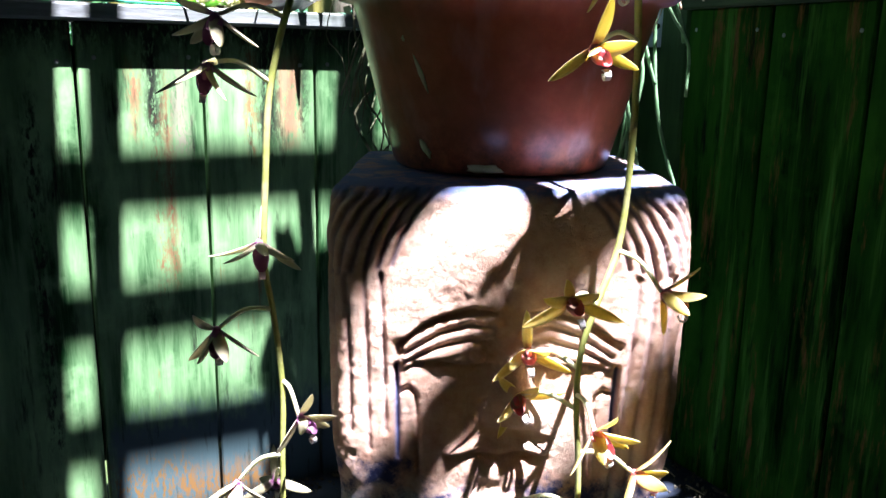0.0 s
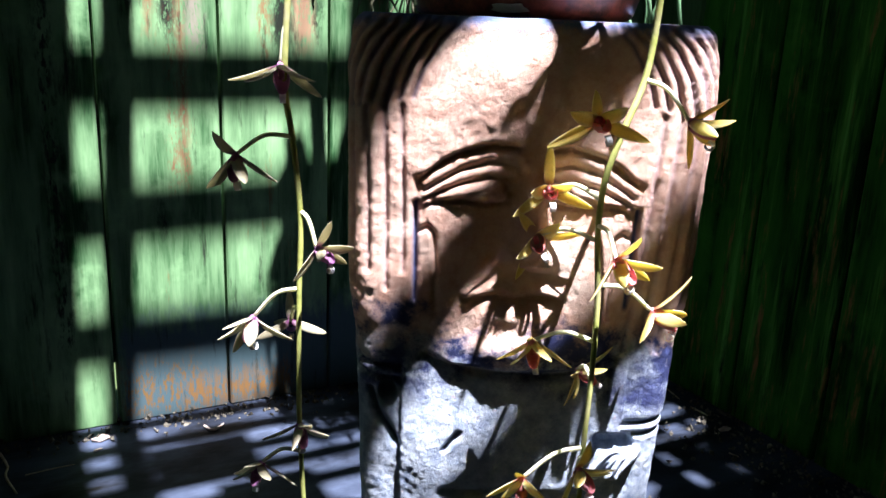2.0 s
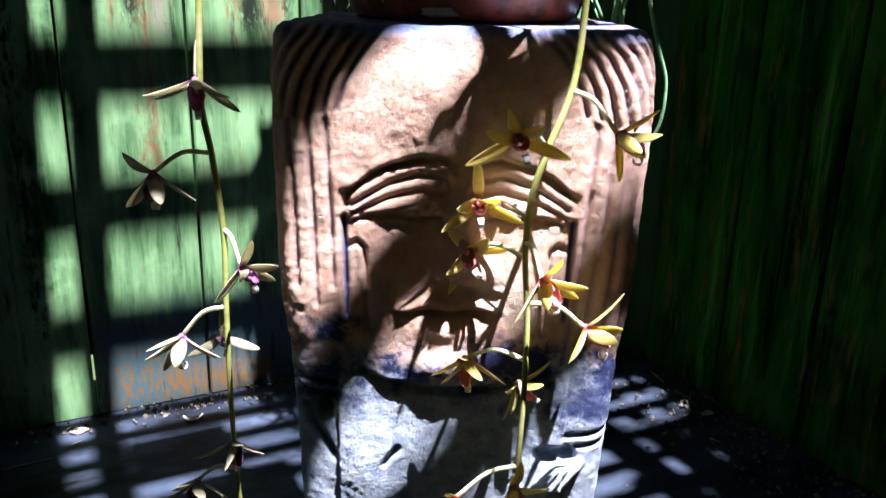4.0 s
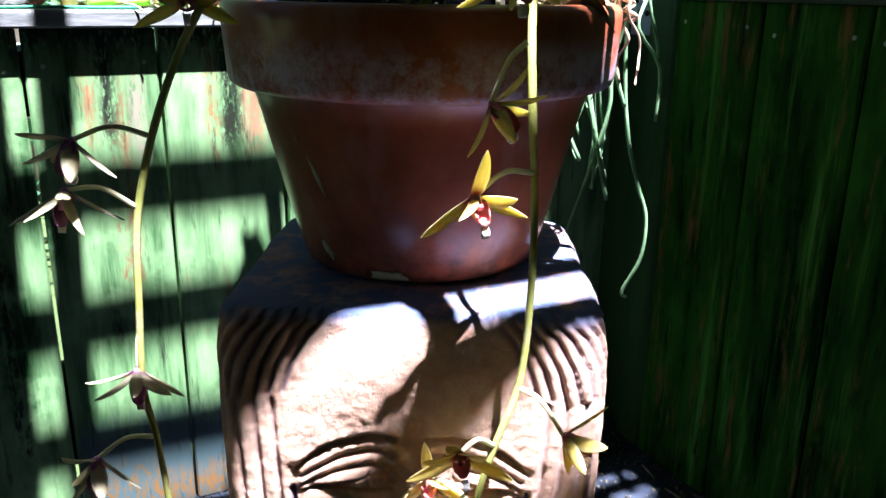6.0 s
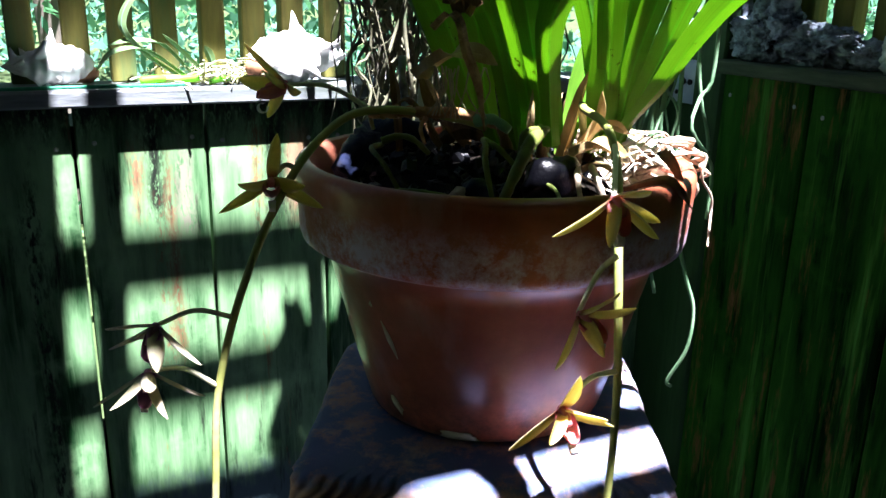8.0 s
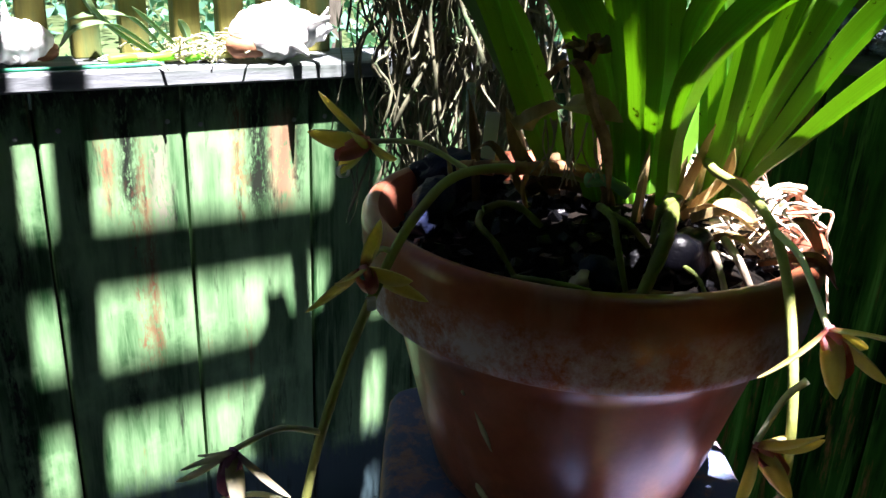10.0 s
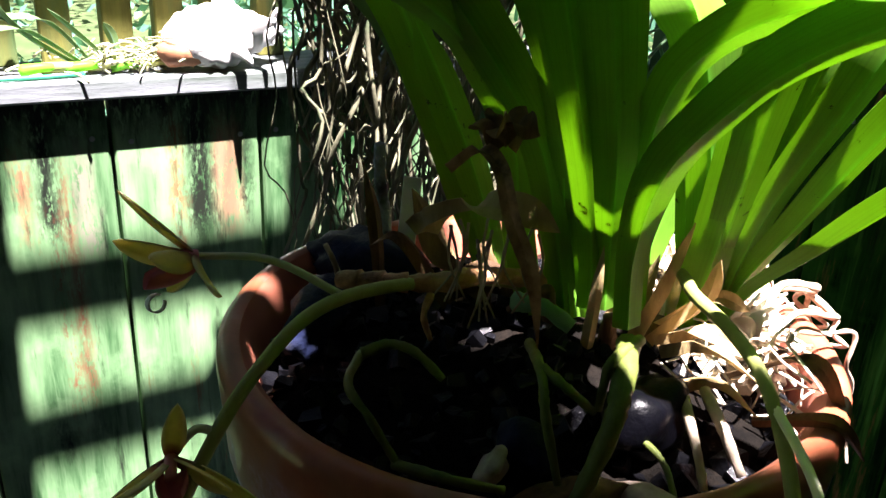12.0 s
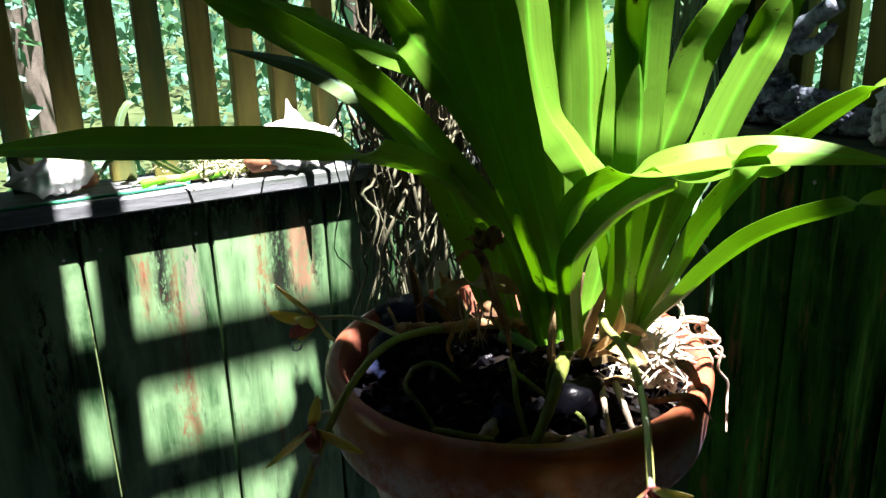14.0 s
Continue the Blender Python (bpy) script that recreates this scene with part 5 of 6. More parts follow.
def petal_sheet(rows, parent, material, label="", name="petal"):
    """A thin sheet from rows of points, with a back a little behind; carries its own run and breadth."""
    n, m = len(rows), len(rows[0])
    verts, blade = [], []
    for i, row in enumerate(rows):
        ahead = rows[min(i + 1, n - 1)][m // 2] - rows[max(i - 1, 0)][m // 2]
        back = ahead.cross(row[-1] - row[0])
        back = back.normalized() * 0.00045 if back.length > 1e-9 else Vector((0, 0, 0.00045))
        for k in range(m):
            verts.append(row[k])
            blade.append((abs(2 * k / (m - 1) - 1), i / (n - 1), 0))
        for k in range(m)[::-1]:
            verts.append(row[k] - back)
            blade.append((abs(2 * k / (m - 1) - 1), i / (n - 1), 0))
    w = 2 * m
    faces = [(i * w + k, i * w + (k + 1) % w, (i + 1) * w + (k + 1) % w, (i + 1) * w + k) for i in range(n - 1) for k in range(w)]
    ob = mesh_ob(name, verts, faces, material, None, label)
    ob.data.attributes.new("blade", 'FLOAT_VECTOR', 'POINT').data.foreach_set("vector", np.array(blade, dtype=np.float32).ravel())
    return under(ob, parent)


def petal(length, width, material, parent, m, curl=0.25, label="", name="petal", twist=0.0):
    rows = []
    n = 11
    for i in range(n + 1):
        t = i / n
        w = 0.5 * width * max(0.34 * (1 - t), math.sin(math.pi * (0.05 + 0.95 * t ** 0.95)) ** 0.62 if t < 1 else 0.04)
        x, z = length * t, -curl * length * t * t
        c, q = math.cos(twist * t), math.sin(twist * t)
        rows.append([m @ Vector((x, a * w * c, z + w * (a * q + 0.42 * a * a - 0.1))) for a in (-1, -0.5, 0, 0.5, 1)])
    return petal_sheet(rows, parent, material, label, name)


def flower(spike, stem_at, at, facing, size, seed, pale=False, spin=0.0):
    """Three narrow sepals spread like an umbrella, two petals held forward, a maroon lip with a pale rolled tip, on a pedicel."""
    r = random.Random(seed)
    at, stem_at = Vector(at), Vector(stem_at)
    head = under(new("flower"), spike)
    head.location = at
    head.empty_display_size = 0.01
    f = Vector(facing).normalized()
    q = f.to_track_quat('Z', 'Y').to_matrix().to_4x4()
    base = Matrix.Translation(at) @ q @ Matrix.Rotation(radians(spin), 4, 'Z')
    mat_p, mat_l = (M_PETAL_PALE, M_LIP_PURPLE) if pale else (M_PETAL, M_LIPFLOWER)

    def hang(ob):
        ob.parent = head
        ob.matrix_parent_inverse = Matrix.Translation(at).inverted()
        return ob
    head.matrix_parent_inverse = Matrix.Translation(spike.location).inverted()
    for a, fore, wide, kind in ((90, 20, 0.225, "sepal"), (203, 24, 0.235, "sepal"), (337, 24, 0.235, "sepal"), (146, 50, 0.30, "petal"), (34, 50, 0.30, "petal")):
        m = base @ Matrix.Rotation(radians(a + r.uniform(-10, 10)), 4, 'Z') @ Matrix.Rotation(radians(-fore + r.uniform(-14, 12)), 4, 'Y')
        hang(petal(size * r.uniform(0.92, 1.06) * (1 if kind == "sepal" else 0.84), size * wide, mat_p, spike, m, r.uniform(-0.10, 0.22), "", kind, r.uniform(-0.5, 0.5)))
    axis = base @ Matrix.Rotation(radians(-16), 4, 'X')
    rows = []                                            # trough of the lip with its two upright side lobes
    for i in range(8):
        t = i / 7
        rad = size * (0.07 + 0.085 * math.sin(math.pi * min(1, 0.15 + t * 0.75)))
        rows.append([axis @ Vector((rad * math.sin(a), -0.05 * size - rad * math.cos(a) * 0.9, size * (0.04 + 0.50 * t + 0.05 * math.cos(a)))) for a in np.linspace(-2.1, 2.1, 7)])
    hang(petal_sheet(rows, spike, mat_l, "purple lip" if pale else "maroon lip", "lip"))
    rows = []                                            # its tip, rolled under in a ring
    for i in range(13):
        a = -0.4 + 5.0 * i / 12
        rad = size * (0.115 - 0.030 * i / 12)
        wide = size * 0.05 * (1.3 - 0.5 * i / 12)
        rows.append([axis @ Vector((k * wide, -0.22 * size - rad + rad * math.cos(a), size * 0.52 + rad * math.sin(a))) for k in (-1, -0.5, 0, 0.5, 1)])
    hang(petal_sheet(rows, spike, M_COLUMN, "pale rolled lip tip", "lip_tip"))
    v, fc = tube_data([at, axis @ Vector((0, 0.05 * size, 0.16 * size)), axis @ Vector((0, 0.01 * size, 0.36 * size))], size * 0.07, 7, 4, 0.8)
    hang(under(mesh_ob("column", v, fc, mat_l, None, "dark column"), spike))
    mid = (at + stem_at) / 2 + Vector((0, 0, 0.006))
    v, fc = tube_data([stem_at, mid, at], 0.0015, 7, 5, 0.85)
    hang(under(mesh_ob("pedicel", v, fc, M_PEDICEL), spike))


flower(spikes[0], (0.239, 0.507, 0.783), (0.196, 0.531, 0.796), (-0.85, -0.25, -0.35), 0.033, 0, False, 20)
flower(spikes[0], (0.190, 0.487, 0.755), (0.175, 0.489, 0.750), (-0.2, -0.9, -0.25), 0.031, 1, False, 0)
flower(spikes[0], (0.149, 0.474, 0.682), (0.111, 0.478, 0.682), (-0.3, -0.35, -0.85), 0.032, 2, True, 10)
flower(spikes[0], (0.139, 0.471, 0.645), (0.105, 0.481, 0.656), (-0.2, -0.3, -0.9), 0.032, 3, True, -25)
flower(spikes[0], (0.133, 0.472, 0.575), (0.130, 0.474, 0.552), (-0.1, -0.5, -0.85), 0.032, 4, True, 5)
flower(spikes[0], (0.136, 0.471, 0.510), (0.104, 0.480, 0.499), (-0.2, -0.55, -0.8), 0.031, 5, True, 15)
flower(spikes[0], (0.139, 0.466, 0.465), (0.146, 0.456, 0.443), (0.3, -0.8, -0.4), 0.027, 6, True, 0)
flower(spikes[0], (0.138, 0.467, 0.415), (0.114, 0.487, 0.392), (-0.3, -0.5, -0.7), 0.030, 7, True, 30)
flower(spikes[0], (0.138, 0.467, 0.400), (0.140, 0.492, 0.384), (0.2, 0.5, -0.6), 0.027, 8, True, 0)
flower(spikes[0], (0.138, 0.468, 0.335), (0.138, 0.469, 0.320), (0, -0.6, -0.8), 0.028, 9, True, 0)
flower(spikes[0], (0.140, 0.467, 0.300), (0.115, 0.479, 0.291), (-0.4, -0.5, -0.6), 0.027, 10, True, 0)
flower(spikes[0], (0.142, 0.466, 0.240), (0.150, 0.458, 0.225), (0.3, -0.7, -0.5), 0.027, 11, True, 0)
flower(spikes[1], (0.331, 0.402, 0.775), (0.286, 0.340, 0.766), (-0.1, -0.6, -0.8), 0.030, 12, False, 0)
flower(spikes[1], (0.300, 0.352, 0.735), (0.285, 0.358, 0.707), (0.4, -0.5, -0.6), 0.030, 13, False, 30)
flower(spikes[1], (0.311, 0.359, 0.672), (0.270, 0.345, 0.667), (-0.1, -0.8, -0.5), 0.030, 14, False, 10)
flower(spikes[1], (0.297, 0.363, 0.521), (0.268, 0.349, 0.532), (-0.3, -0.85, -0.2), 0.030, 15, False, 15)
flower(spikes[1], (0.311, 0.364, 0.553), (0.326, 0.341, 0.532), (0.5, -0.6, -0.5), 0.030, 16, False, -40)
flower(spikes[1], (0.285, 0.361, 0.485), (0.277, 0.402, 0.483), (-0.4, -0.8, -0.1), 0.031, 17, False, 5)
flower(spikes[1], (0.283, 0.358, 0.461), (0.275, 0.409, 0.452), (-0.3, -0.8, -0.3), 0.031, 18, False, 40)
flower(spikes[1], (0.283, 0.358, 0.470), (0.281, 0.338, 0.456), (0.1, -0.7, -0.6), 0.030, 19, False, 10)
flower(spikes[1], (0.284, 0.355, 0.435), (0.320, 0.347, 0.417), (0.5, -0.6, -0.55), 0.031, 20, False, -10)
flower(spikes[1], (0.284, 0.353, 0.400), (0.262, 0.386, 0.392), (-0.2, -0.5, -0.7), 0.030, 21, False, 20)
flower(spikes[1], (0.284, 0.353, 0.375), (0.302, 0.390, 0.364), (0.3, -0.85, -0.3), 0.027, 22, False, 60)
flower(spikes[1], (0.284, 0.353, 0.330), (0.248, 0.366, 0.310), (-0.4, -0.6, -0.6), 0.027, 23, False, 0)
flower(spikes[1], (0.283, 0.353, 0.320), (0.277, 0.350, 0.318), (0, -0.8, -0.4), 0.030, 24, False, 0)
flower(spikes[1], (0.285, 0.353, 0.250), (0.300, 0.345, 0.240), (0.3, -0.8, -0.4), 0.027, 25, False, 0)

# ---- hanging orchid with a curtain of roots ----
def hanging_plant(name, at, label, half, count, low, high, material, seed, leaves=10):
    r = random.Random(seed)
    h = thing(name, at, label, "hanging plant")
    c = Vector(at)
    for k in range(7):
        part("slat", box_bm(2 * half, 0.012, 0.012, 0.001, (0, -half + 2 * half * k / 6, 0)), M_LATH, h)
    for k in (-1, 1):
        part("side_bar", box_bm(0.012, 2 * half, 0.014, 0.001, (k * half, 0, 0.013)), M_LATH, h)
    for a in (-1, 1):
        for b in (-1, 1):
            tube("wire", [c + Vector((a * half, b * half, 0.02)), c + Vector((0, 0, ROOF - at[2]))], 0.001, M_STEEL, h, "", 5, 1, 1.0)
    pieces = []
    for i in range(count):
        p = c + Vector((r.uniform(-1, 1) * half, r.uniform(-1, 1) * half, 0))
        depth = r.uniform(high, low)
        pts, drift = [p], Vector((r.uniform(-.1, .1), r.uniform(-.1, .1), 0))
        n = 13
        for j in range(1, n + 1):
            drift += Vector((r.gauss(0, .06), r.gauss(0, .06), 0))
            pts.append(p + Vector((drift.x * 0.14, drift.y * 0.14, -depth * j / n)) + Vector((r.gauss(0, .0075), r.gauss(0, .0075), r.gauss(0, .012))))
        pieces.append(tube_data(pts, r.choice((0.0008, 0.0011, 0.0015, 0.002, 0.0028)), 5, 3, 0.7, 0.2, r))
    roots = mesh_ob("root_tangle", *merge(pieces), material, None, "tangled hanging roots")
    under(roots, h)
    roots["kind"] = "stuff"
    for i in range(leaves):
        a = i * 2.4
        d = Vector((math.cos(a), math.sin(a), 0))
        pts = [c + Vector((0, 0, 0.01)), c + d * 0.03 + Vector((0, 0, 0.06)), c + d * 0.06 + Vector((0, 0, 0.10)), c + d * 0.09 + Vector((0, 0, 0.08))]
        ob = strap(pts, 0.026, M_LEAF, "", 0.3)
        ob.parent = h
        ob.matrix_parent_inverse = Matrix.Translation(at).inverted()
    return h


hanging_plant("hanging_orchid", (0.462, 0.885, 1.16), "hanging slatted basket orchid with a curtain of grey roots", 0.066, 270, 0.62, 0.36, M_CURTAIN, 3)
hanging_plant("hanging_orchid", (0.680, 0.765, 1.18), "hanging slatted basket orchid with a few long green roots", 0.05, 7, 0.55, 0.3, M_AERIAL, 8, 6)
far_basket = bpy.data.objects["hanging_orchid.001"]
for pts in ([(0.70, 0.765, 1.17), (0.702, 0.760, 0.90), (0.705, 0.757, 0.70), (0.714, 0.753, 0.605), (0.728, 0.745, 0.545), (0.740, 0.739, 0.504), (0.738, 0.740, 0.454), (0.722, 0.749, 0.413), (0.727, 0.747, 0.404)],
            [(0.67, 0.76, 1.17), (0.668, 0.755, 0.85), (0.672, 0.754, 0.71), (0.682, 0.747, 0.642), (0.668, 0.755, 0.571), (0.659, 0.760, 0.533), (0.647, 0.766, 0.481), (0.654, 0.762, 0.417)],
            [(0.65, 0.76, 1.17), (0.648, 0.762, 0.80), (0.640, 0.765, 0.70), (0.628, 0.772, 0.655), (0.640, 0.766, 0.610), (0.655, 0.760, 0.575)],
            [(0.655, 0.75, 1.17), (0.660, 0.755, 0.80), (0.664, 0.752, 0.69), (0.650, 0.758, 0.63), (0.632, 0.764, 0.59), (0.622, 0.770, 0.545), (0.628, 0.768, 0.50)],
            [(0.69, 0.75, 1.17), (0.684, 0.752, 0.82), (0.676, 0.752, 0.72), (0.690, 0.748, 0.665), (0.700, 0.745, 0.635)],
            [(0.66, 0.77, 1.17), (0.657, 0.761, 0.822), (0.666, 0.756, 0.77), (0.655, 0.760, 0.70), (0.668, 0.75, 0.60), (0.685, 0.745, 0.53)]):
    pts = [(x - 0.016, y + 0.0085, z) for x, y, z in pts]
    high = [Vector(pts[0]).lerp(Vector(pts[1]), k / 6) + Vector((rnd.gauss(0, 0.006), rnd.gauss(0, 0.006), 0)) for k in range(6)]
    pts = high + pts[1:]
    tube("long_root", pts, 0.0027, M_AERIAL, far_basket, "long pale green root", 8, 6, 0.8, 0.1, rnd)

for k in range(14):                                      # thinner roots, tangled together behind the pot
    x, y = 0.615 + 0.075 * rnd.random(), 0.755 + 0.03 * rnd.random()
    low = rnd.uniform(0.53, 0.72)
    pts = [(0.67 + rnd.uniform(-.03, .03), 0.765 + rnd.uniform(-.03, .03), 1.17)]
    for q in range(1, 13):
        t = q / 12
        pts.append((x + rnd.gauss(0, 0.010), y + rnd.gauss(0, 0.008), 1.17 + (low - 1.17) * t))
    tube("thin_root", pts, rnd.choice((0.0012, 0.0016, 0.0022)), M_AERIAL, far_basket, "thin wavy green root", 7, 5, 0.7, 0.15, rnd)

# ---- things on the cap boards ----
def conch(at, size, turn, label, seed):
    h = thing("conch_shell", at, label, "shell", "shells on the cap board")
    n, m = 90, 64
    verts, faces = [], []
    for i in range(n + 1):
        t = i / n
        x = -0.5 + t
        r = 0.33 * (math.sin(math.pi * min(1, t * 1.18 + 0.02)) ** 0.75 if t < 0.82 else 0.0)
        body = 0.27 * max(0.02, math.sin(math.pi * (t ** 0.72)) ** 0.9)
        for k in range(m):
            a = 2 * math.pi * k / m
            horn = max(0, math.cos((a - 0.5) * 3)) ** 14 * math.exp(-((t - 0.64) / 0.04) ** 2) * 0.42
            horn2 = max(0, math.cos((a - 0.2) * 3.5)) ** 12 * math.exp(-((t - 0.84) / 0.03) ** 2) * 0.20 + max(0, math.cos((a - 1.2) * 3)) ** 12 * math.exp(-((t - 0.47) / 0.04) ** 2) * 0.24
            rr = body * (1 + 0.05 * math.sin(9 * t * 6.28)) + (horn + horn2) * (1 if math.sin(a) > -0.5 else 0.2)
            rr += 0.012 * noise.noise((x * 6, math.cos(a) * 3, math.sin(a) * 3 + seed))
            flare = 1 + 0.35 * math.exp(-((a - 4.0) / 0.5) ** 2) * math.exp(-((t - 0.35) / 0.25) ** 2)
            verts.append(Vector((x * 1.15, rr * math.cos(a) * flare, rr * math.sin(a) * 0.92)) * size)
    for i in range(n):
        for k in range(m):
            q = i * m
            faces.append((q + k, q + (k + 1) % m, q + m + (k + 1) % m, q + m + k))
    faces.append(tuple(range(m))[::-1])
    faces.append(tuple(n * m + k for k in range(m)))
    rot = Euler((radians(12), 0, turn)).to_matrix()
    low = min((rot @ v).z for v in verts)
    ob = mesh_ob("shell_body", [rot @ v - Vector((0, 0, low)) for v in verts], faces, M_SHELL, h)
    bm = rock_bm(size * 0.16, seed + 3, 0.4, 2, (1.2, 0.7, 0.8))
    bmesh.ops.translate(bm, vec=rot @ Vector((-0.45 * size, -0.08 * size, -0.1 * size)) - Vector((0, 0, low)), verts=bm.verts)
    part("shell_lip", bm, M_LIP, h, "rusty brown shell lip", True)
    return h


conch((0.398, 1.228, CAP_Z + 0.001), 0.135, radians(12), "large sun-bleached white conch shell with horns", 1)
conch((0.074, 1.240, CAP_Z + 0.001), 0.100, radians(200), "smaller white weathered conch shell", 5)

cap_orchid = thing("small_orchid", (0.24, 1.235, CAP_Z + 0.001), "small bare-rooted orchid lying on the cap board", "orchid")
rnd = random.Random(31)
for i in range(6):
    x = 0.18 + 0.022 * i
    pts = [(x, 1.222 + 0.008 * (i % 2), CAP_Z + 0.007), (x + 0.022, 1.220, CAP_Z + 0.010), (x + 0.045, 1.226, CAP_Z + 0.008)]
    tube("pseudobulb", pts, 0.0065, M_STEM if i % 2 else M_LEAF, cap_orchid, "swollen green stem", 8, 5, 0.5)
for pts, w in (([(0.235, 1.235, 0.732), (0.190, 1.238, 0.765), (0.165, 1.243, 0.800), (0.180, 1.246, 0.835), (0.198, 1.248, 0.828)], 0.013), ([(0.24, 1.23, 0.735), (0.190, 1.228, 0.770), (0.150, 1.225, 0.768), (0.128, 1.222, 0.745)], 0.010),
               ([(0.25, 1.235, 0.735), (0.215, 1.24, 0.775), (0.178, 1.245, 0.782), (0.145, 1.25, 0.775)], 0.010), ([(0.27, 1.235, 0.735), (0.24, 1.235, 0.765), (0.215, 1.24, 0.790)], 0.009),
               ([(0.28, 1.24, 0.735), (0.275, 1.24, 0.76), (0.268, 1.24, 0.775)], 0.012)):
    ob = strap(pts, w, M_LEAF_BLUE, "", 0.3)
    ob.parent = cap_orchid
    ob.matrix_parent_inverse = Matrix.Translation(cap_orchid.location).inverted()
pieces = []
for i in range(140):
    p = Vector((rnd.gauss(0.295, 0.03), rnd.gauss(1.238, 0.014), CAP_Z + 0.003 + abs(rnd.gauss(0, 0.012))))
    d = Vector((rnd.uniform(-1, 1), rnd.uniform(-1, 1), rnd.uniform(-.4, .4))) * 0.02
    pieces.append(tube_data([p - d, p + Vector((rnd.uniform(-.006, .006), 0, rnd.uniform(0, .01))), p + d], rnd.uniform(0.0008, 0.0018), 5, 3, 0.7))
moss = mesh_ob("moss_tangle", *merge(pieces), M_MOSS)
tagged(moss, "pale dry root and moss tangle on the cap board", "moss", kind="stuff")
twine = tube("twine", [(-0.02, 1.196, CAP_Z + 0.003), (0.06, 1.200, CAP_Z + 0.003), (0.13, 1.196, CAP_Z + 0.004), (0.19, 1.204, CAP_Z + 0.003), (0.24, 1.21, CAP_Z + 0.003)], 0.0024, M_NET, None, "", 6, 8, 1.0)
tagged(twine, "green plastic twine on the cap board", "twine")


def driftwood(at, label):
    h = thing("driftwood", at, label, "driftwood")
    r = random.Random(4)
    c = Vector(at)
    for k, (off, size, sq) in enumerate((((0.0, -0.01, 0.035), 0.042, (0.9, 1.3, 0.9)), ((0.0, -0.085, 0.026), 0.038, (0.8, 1.7, 0.75)), ((0.005, -0.17, 0.020), 0.022, (0.9, 1.2, 0.8)), ((0.0, 0.035, 0.030), 0.030, (0.8, 0.9, 1.0)))):
        bm = bmesh.new()
        bmesh.ops.create_icosphere(bm, subdivisions=6, radius=1.0)
        for v in bm.verts:
            o = v.co.copy()
            q = 1 + 0.45 * noise.noise(o * 1.6 + Vector((k * 9, 0, 0))) + 0.28 * noise.noise(o * 4 + Vector((0, k * 5, 0))) + 0.30 * (0.5 - abs(noise.noise(o * 7 + Vector((3, k, 0))))) - 0.22 * max(0, noise.noise(o * 13) - 0.15) + 0.10 * noise.noise(o * 24)
            v.co = Vector((o.x * sq[0], o.y * sq[1], max(o.z * sq[2], -off[2] / size))) * size * q
            v.co.z = max(v.co.z, -off[2] + 0.001)
        bmesh.ops.translate(bm, vec=off, verts=bm.verts)
        part("knot", bm, M_DRIFT, h, "gnarled grey wood lump", True)
    for pts, rad in (([(0, 0.0, 0.04), (0.0, -0.03, 0.09), (0.0, -0.06, 0.13), (0.0, -0.12, 0.17)], 0.020), ([(0, 0.02, 0.04), (0, 0.01, 0.10), (0, -0.02, 0.16), (0, -0.035, 0.20)], 0.017),
                     ([(0, -0.05, 0.11), (0, -0.09, 0.115), (0, -0.12, 0.14)], 0.012), ([(0, 0.03, 0.04), (0, 0.05, 0.09), (0, 0.04, 0.15)], 0.012)):
        tube("branch", [c + Vector(p) for p in pts], rad, M_DRIFT, h, "twisted grey branch stub", 9, 8, 0.55, 0.45, r)
    return h


driftwood((FENCE_X + 0.03, 0.985, CAP_ZR), "gnarled blue-grey driftwood piece on the greenish cap board")
coral = thing("coral", (FENCE_X + 0.03, 0.735, CAP_ZR), "pale knobbly coral lump on the greenish cap board", "coral")
rnd = random.Random(17)
for i in range(130):
    a = i * 2.4
    zz = i / 130
    bm = rock_bm(rnd.uniform(0.006, 0.011), i, 0.7, 2)
    rr = 0.95 * math.sqrt(max(0.02, 1 - (zz * 1.15 - 0.2) ** 2)) * rnd.uniform(0.85, 1.1)
    bmesh.ops.translate(bm, vec=(0.036 * rr * math.cos(a), 0.046 * rr * math.sin(a), 0.008 + 0.085 * zz), verts=bm.verts)
    part("knob", bm, M_CORAL, coral, "", True)

# ---- woods beyond the fence ----
def leaf_cloud(name, clumps, count, size, material, seed, label, category):
    """Many small leaves gathered in clumps: one uncountable mass."""
    r = np.random.default_rng(seed)
    clumps = np.array(clumps)
    idx = r.integers(0, len(clumps), count)
    c, rad = clumps[idx, :3], clumps[idx, 3:4]
    d = r.normal(size=(count, 3))
    d /= np.linalg.norm(d, axis=1)[:, None]
    p = c + d * rad * r.uniform(0.35, 1.0, (count, 1)) ** 0.5 * np.array([1, 1, 0.8])
    u = r.normal(size=(count, 3))
    u /= np.linalg.norm(u, axis=1)[:, None]
    w = np.cross(u, r.normal(size=(count, 3)))
    w /= np.linalg.norm(w, axis=1)[:, None]
    s = size * r.uniform(0.6, 1.4, (count, 1))
    quads = np.stack([p - u * s, p + w * s * 0.45 - u * s * 0.2, p + u * s, p - w * s * 0.45 - u * s * 0.2], axis=1).reshape(-1, 3)
    me = bpy.data.meshes.new(name)
    me.from_pydata(quads.tolist(), [], np.arange(count * 4).reshape(-1, 4).tolist())
    me.materials.append(material)
    ob = new(name, me)
    tagged(ob, label, category, kind="stuff")
    return ob


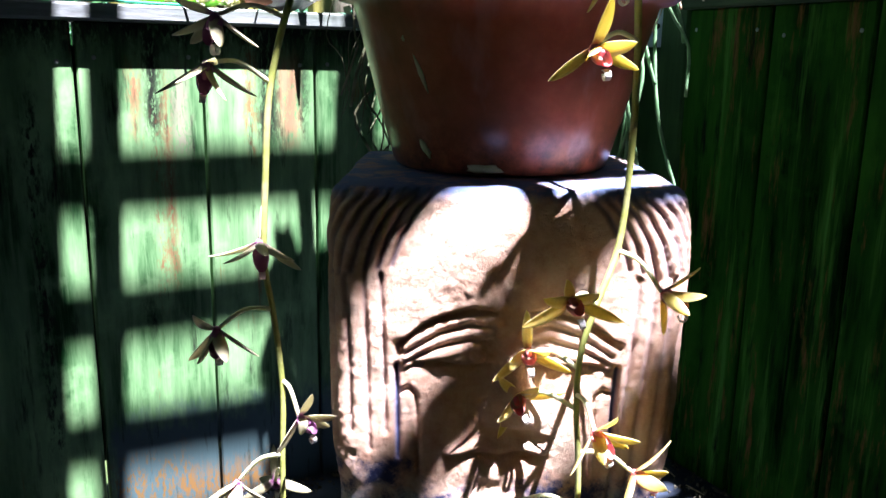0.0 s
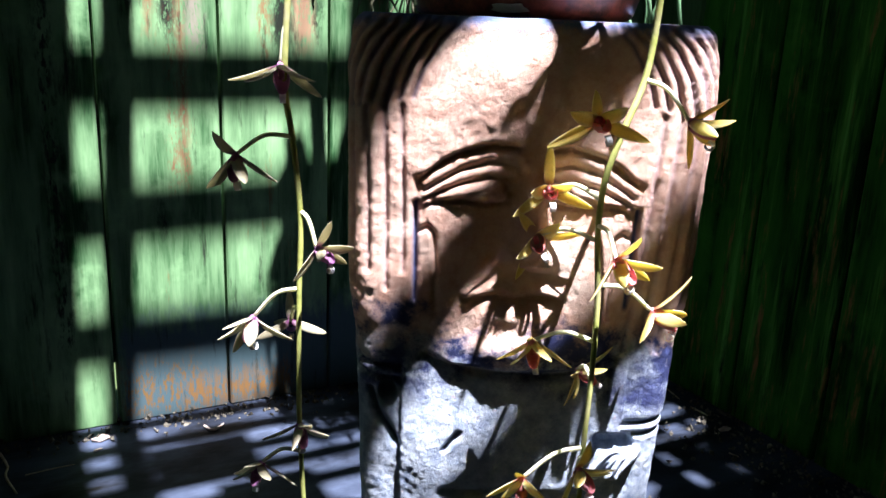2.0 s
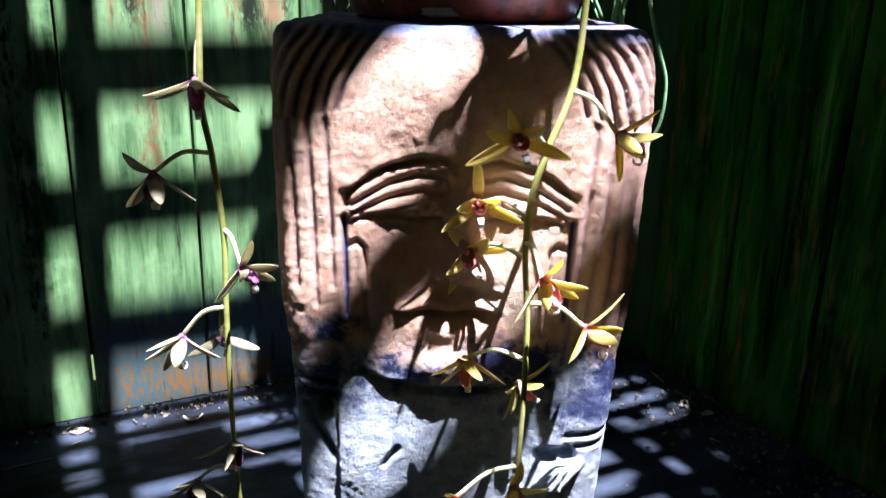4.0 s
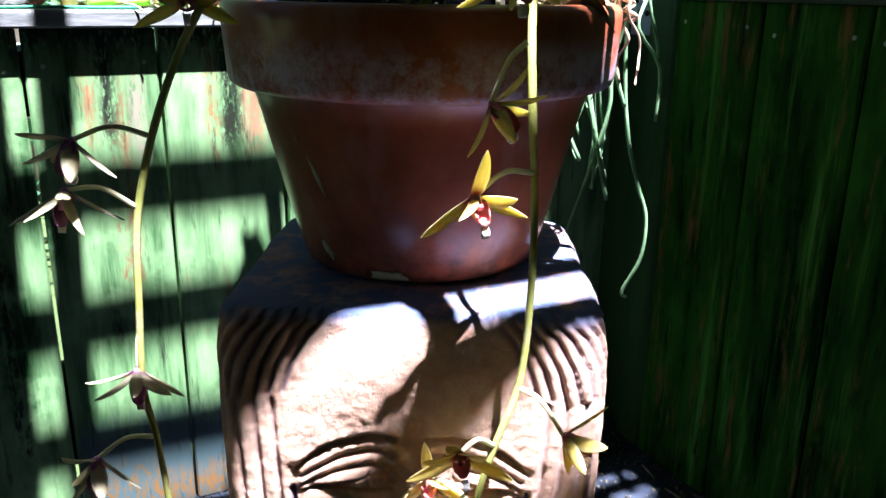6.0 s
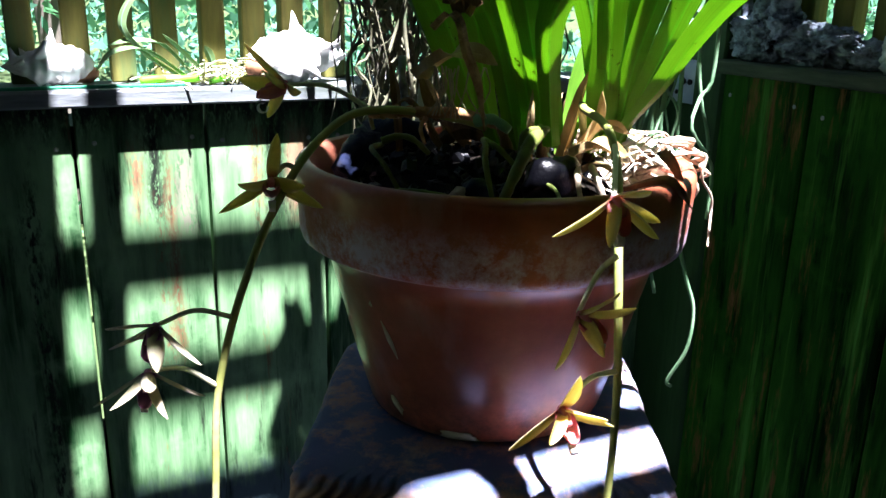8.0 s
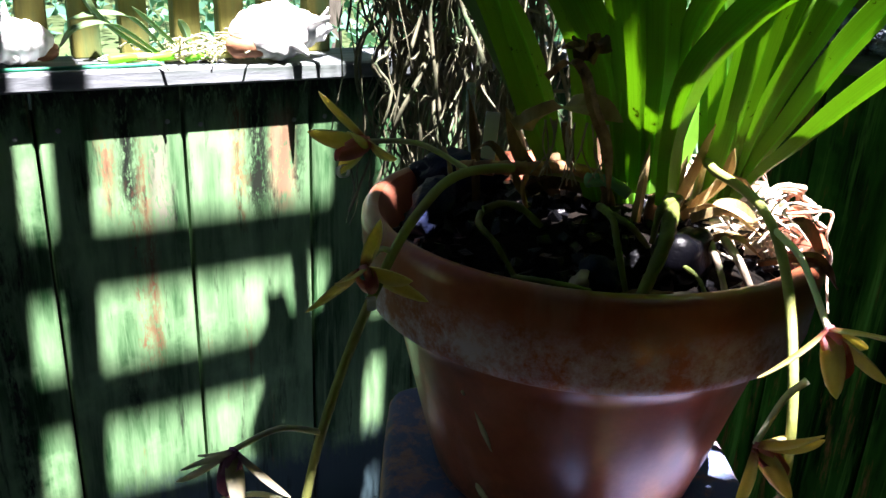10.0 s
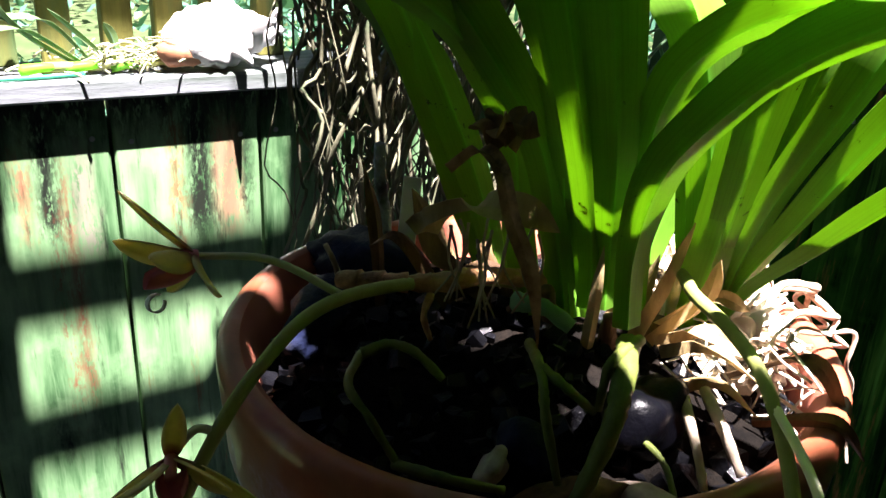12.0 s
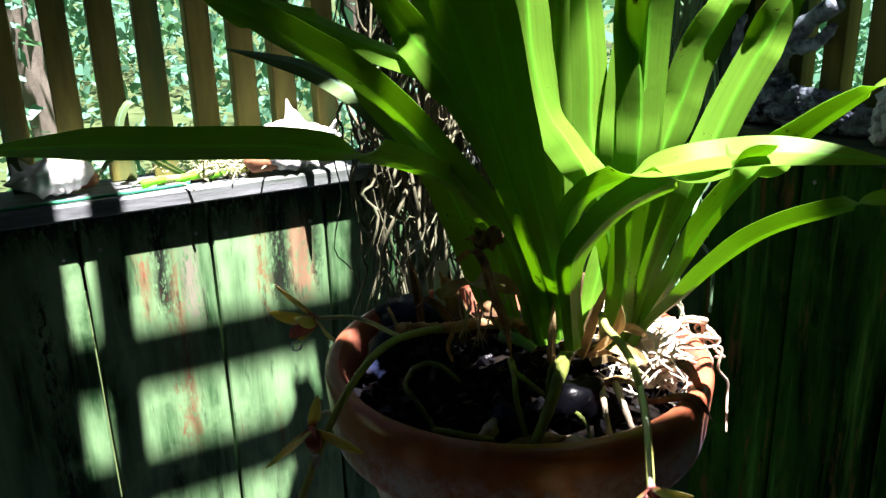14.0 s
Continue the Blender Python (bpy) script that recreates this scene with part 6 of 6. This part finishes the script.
r = np.random.default_rng(2)
clumps = []
for i in range(230):
    a = radians(r.uniform(-42, 62))
    dist = r.uniform(3.2, 8.5)
    clumps.append((math.sin(a) * dist, math.cos(a) * dist, r.uniform(-0.5, 1.6) * (0.6 + dist / 9), r.uniform(0.22, 0.6)))
for i in range(80):
    dist = r.uniform(2.6, 7.5)
    clumps.append((dist, r.uniform(-1.5, 2.8) * dist / 3, r.uniform(-0.5, 1.6), r.uniform(0.22, 0.6)))
leaf_cloud("woods_foliage", clumps, 34000, 0.042, M_WOODS, 6, "sunlit green shrubs and undergrowth beyond the fence", "woods")
clumps = []
for i in range(300):
    a = radians(r.uniform(-60, 95))
    dist = r.uniform(10, 17)
    clumps.append((math.sin(a) * dist, math.cos(a) * dist, r.uniform(0, 6.5), r.uniform(0.8, 1.9)))
leaf_cloud("woods_foliage", clumps, 45000, 0.085, M_WOODS, 9, "far green tree crowns beyond the fence", "woods")
rnd = random.Random(41)
for x, y, rad in ((1.55, 3.9, 0.07), (0.2, 5.4, 0.10), (2.9, 5.2, 0.09), (-1.0, 4.6, 0.08), (4.6, 2.4, 0.09), (2.6, 3.6, 0.05)):
    t = thing("tree_trunk", (x, y, -0.6), "brown-grey tree trunk among the shrubs", "tree", "trunks beyond the fence")
    tube("trunk", [(x, y, -0.7), (x + rnd.uniform(-.1, .1), y, 0.8), (x + rnd.uniform(-.2, .2), y, 2.4), (x + rnd.uniform(-.3, .3), y, 4.5)], rad, M_BARK, t, "", 12, 8, 0.6, 0.12, rnd)
    for k in range(3):
        z0 = rnd.uniform(1.5, 3.5)
        a = rnd.random() * 6.28
        tube("limb", [(x, y, z0), (x + 0.4 * math.cos(a), y + 0.4 * math.sin(a), z0 + 0.4), (x + 1.1 * math.cos(a), y + 1.1 * math.sin(a), z0 + 0.9)], rad * 0.4, M_BARK, t, "", 8, 5, 0.4)
# unseen vine added over the lath roof, to shade and dapple the floor
r = np.random.default_rng(12)
clumps = []
for i in range(110):
    x, y = r.uniform(0.80, 1.45) + KX * ROOF, r.uniform(-1.0, 0.52)
    rad = r.uniform(0.08, 0.2)
    if x < 1.10 and 0.02 < y < 0.50:                     # a thin place, where spots of sun come through
        x += 0.30
    clumps.append((x, y, ROOF + r.uniform(0.05, 0.3), rad))
for i in range(40):
    clumps.append((r.uniform(-1.6, -0.15), r.uniform(-1.0, 0.66), ROOF + r.uniform(0.05, 0.3), r.uniform(0.08, 0.2)))
leaf_cloud("roof_vine", clumps, 10000, 0.034, M_VINE, 4, "unseen leafy green vine added over the lath roof for shade", "vine")

# unseen plain walls added to close the place; the first blocks eastern light
flank = part("wall_southeast", box_bm(0.12, 3.0, 3.2, 0, (FENCE_X + 0.20, -1.16, 1.57)), M_POST)
tagged(flank, "unseen plain dark green boarded wall added to close the place", "wall", kind="structure")
back = part("wall_south", box_bm(5.0, 0.15, 3.2, 0, (-0.97, -2.7, 1.57)), M_POST)
tagged(back, "unseen plain dark green boarded wall added to close the place", "wall", kind="structure")
side = part("wall_west", box_bm(0.15, 3.8, 3.2, 0, (-3.3, -0.75, 1.57)), M_POST)
tagged(side, "unseen plain dark green boarded wall added to close the place", "wall", kind="structure")

# unseen roof and eave added to keep sun and sky off the floor
shade_roof = part("shade_roof", box_bm(2.9, 4.1, 0.06, 0, (-1.93, -0.70, 2.35)), M_LATH)
tagged(shade_roof, "unseen plain wooden roof added to block light", "roof", kind="structure")
eave = part("eave", box_bm(2.3, 2.35, 0.06, 0, (0.68, -1.62, 2.352)), M_LATH)
tagged(eave, "unseen plain wooden eave added to block light", "eave", kind="structure")
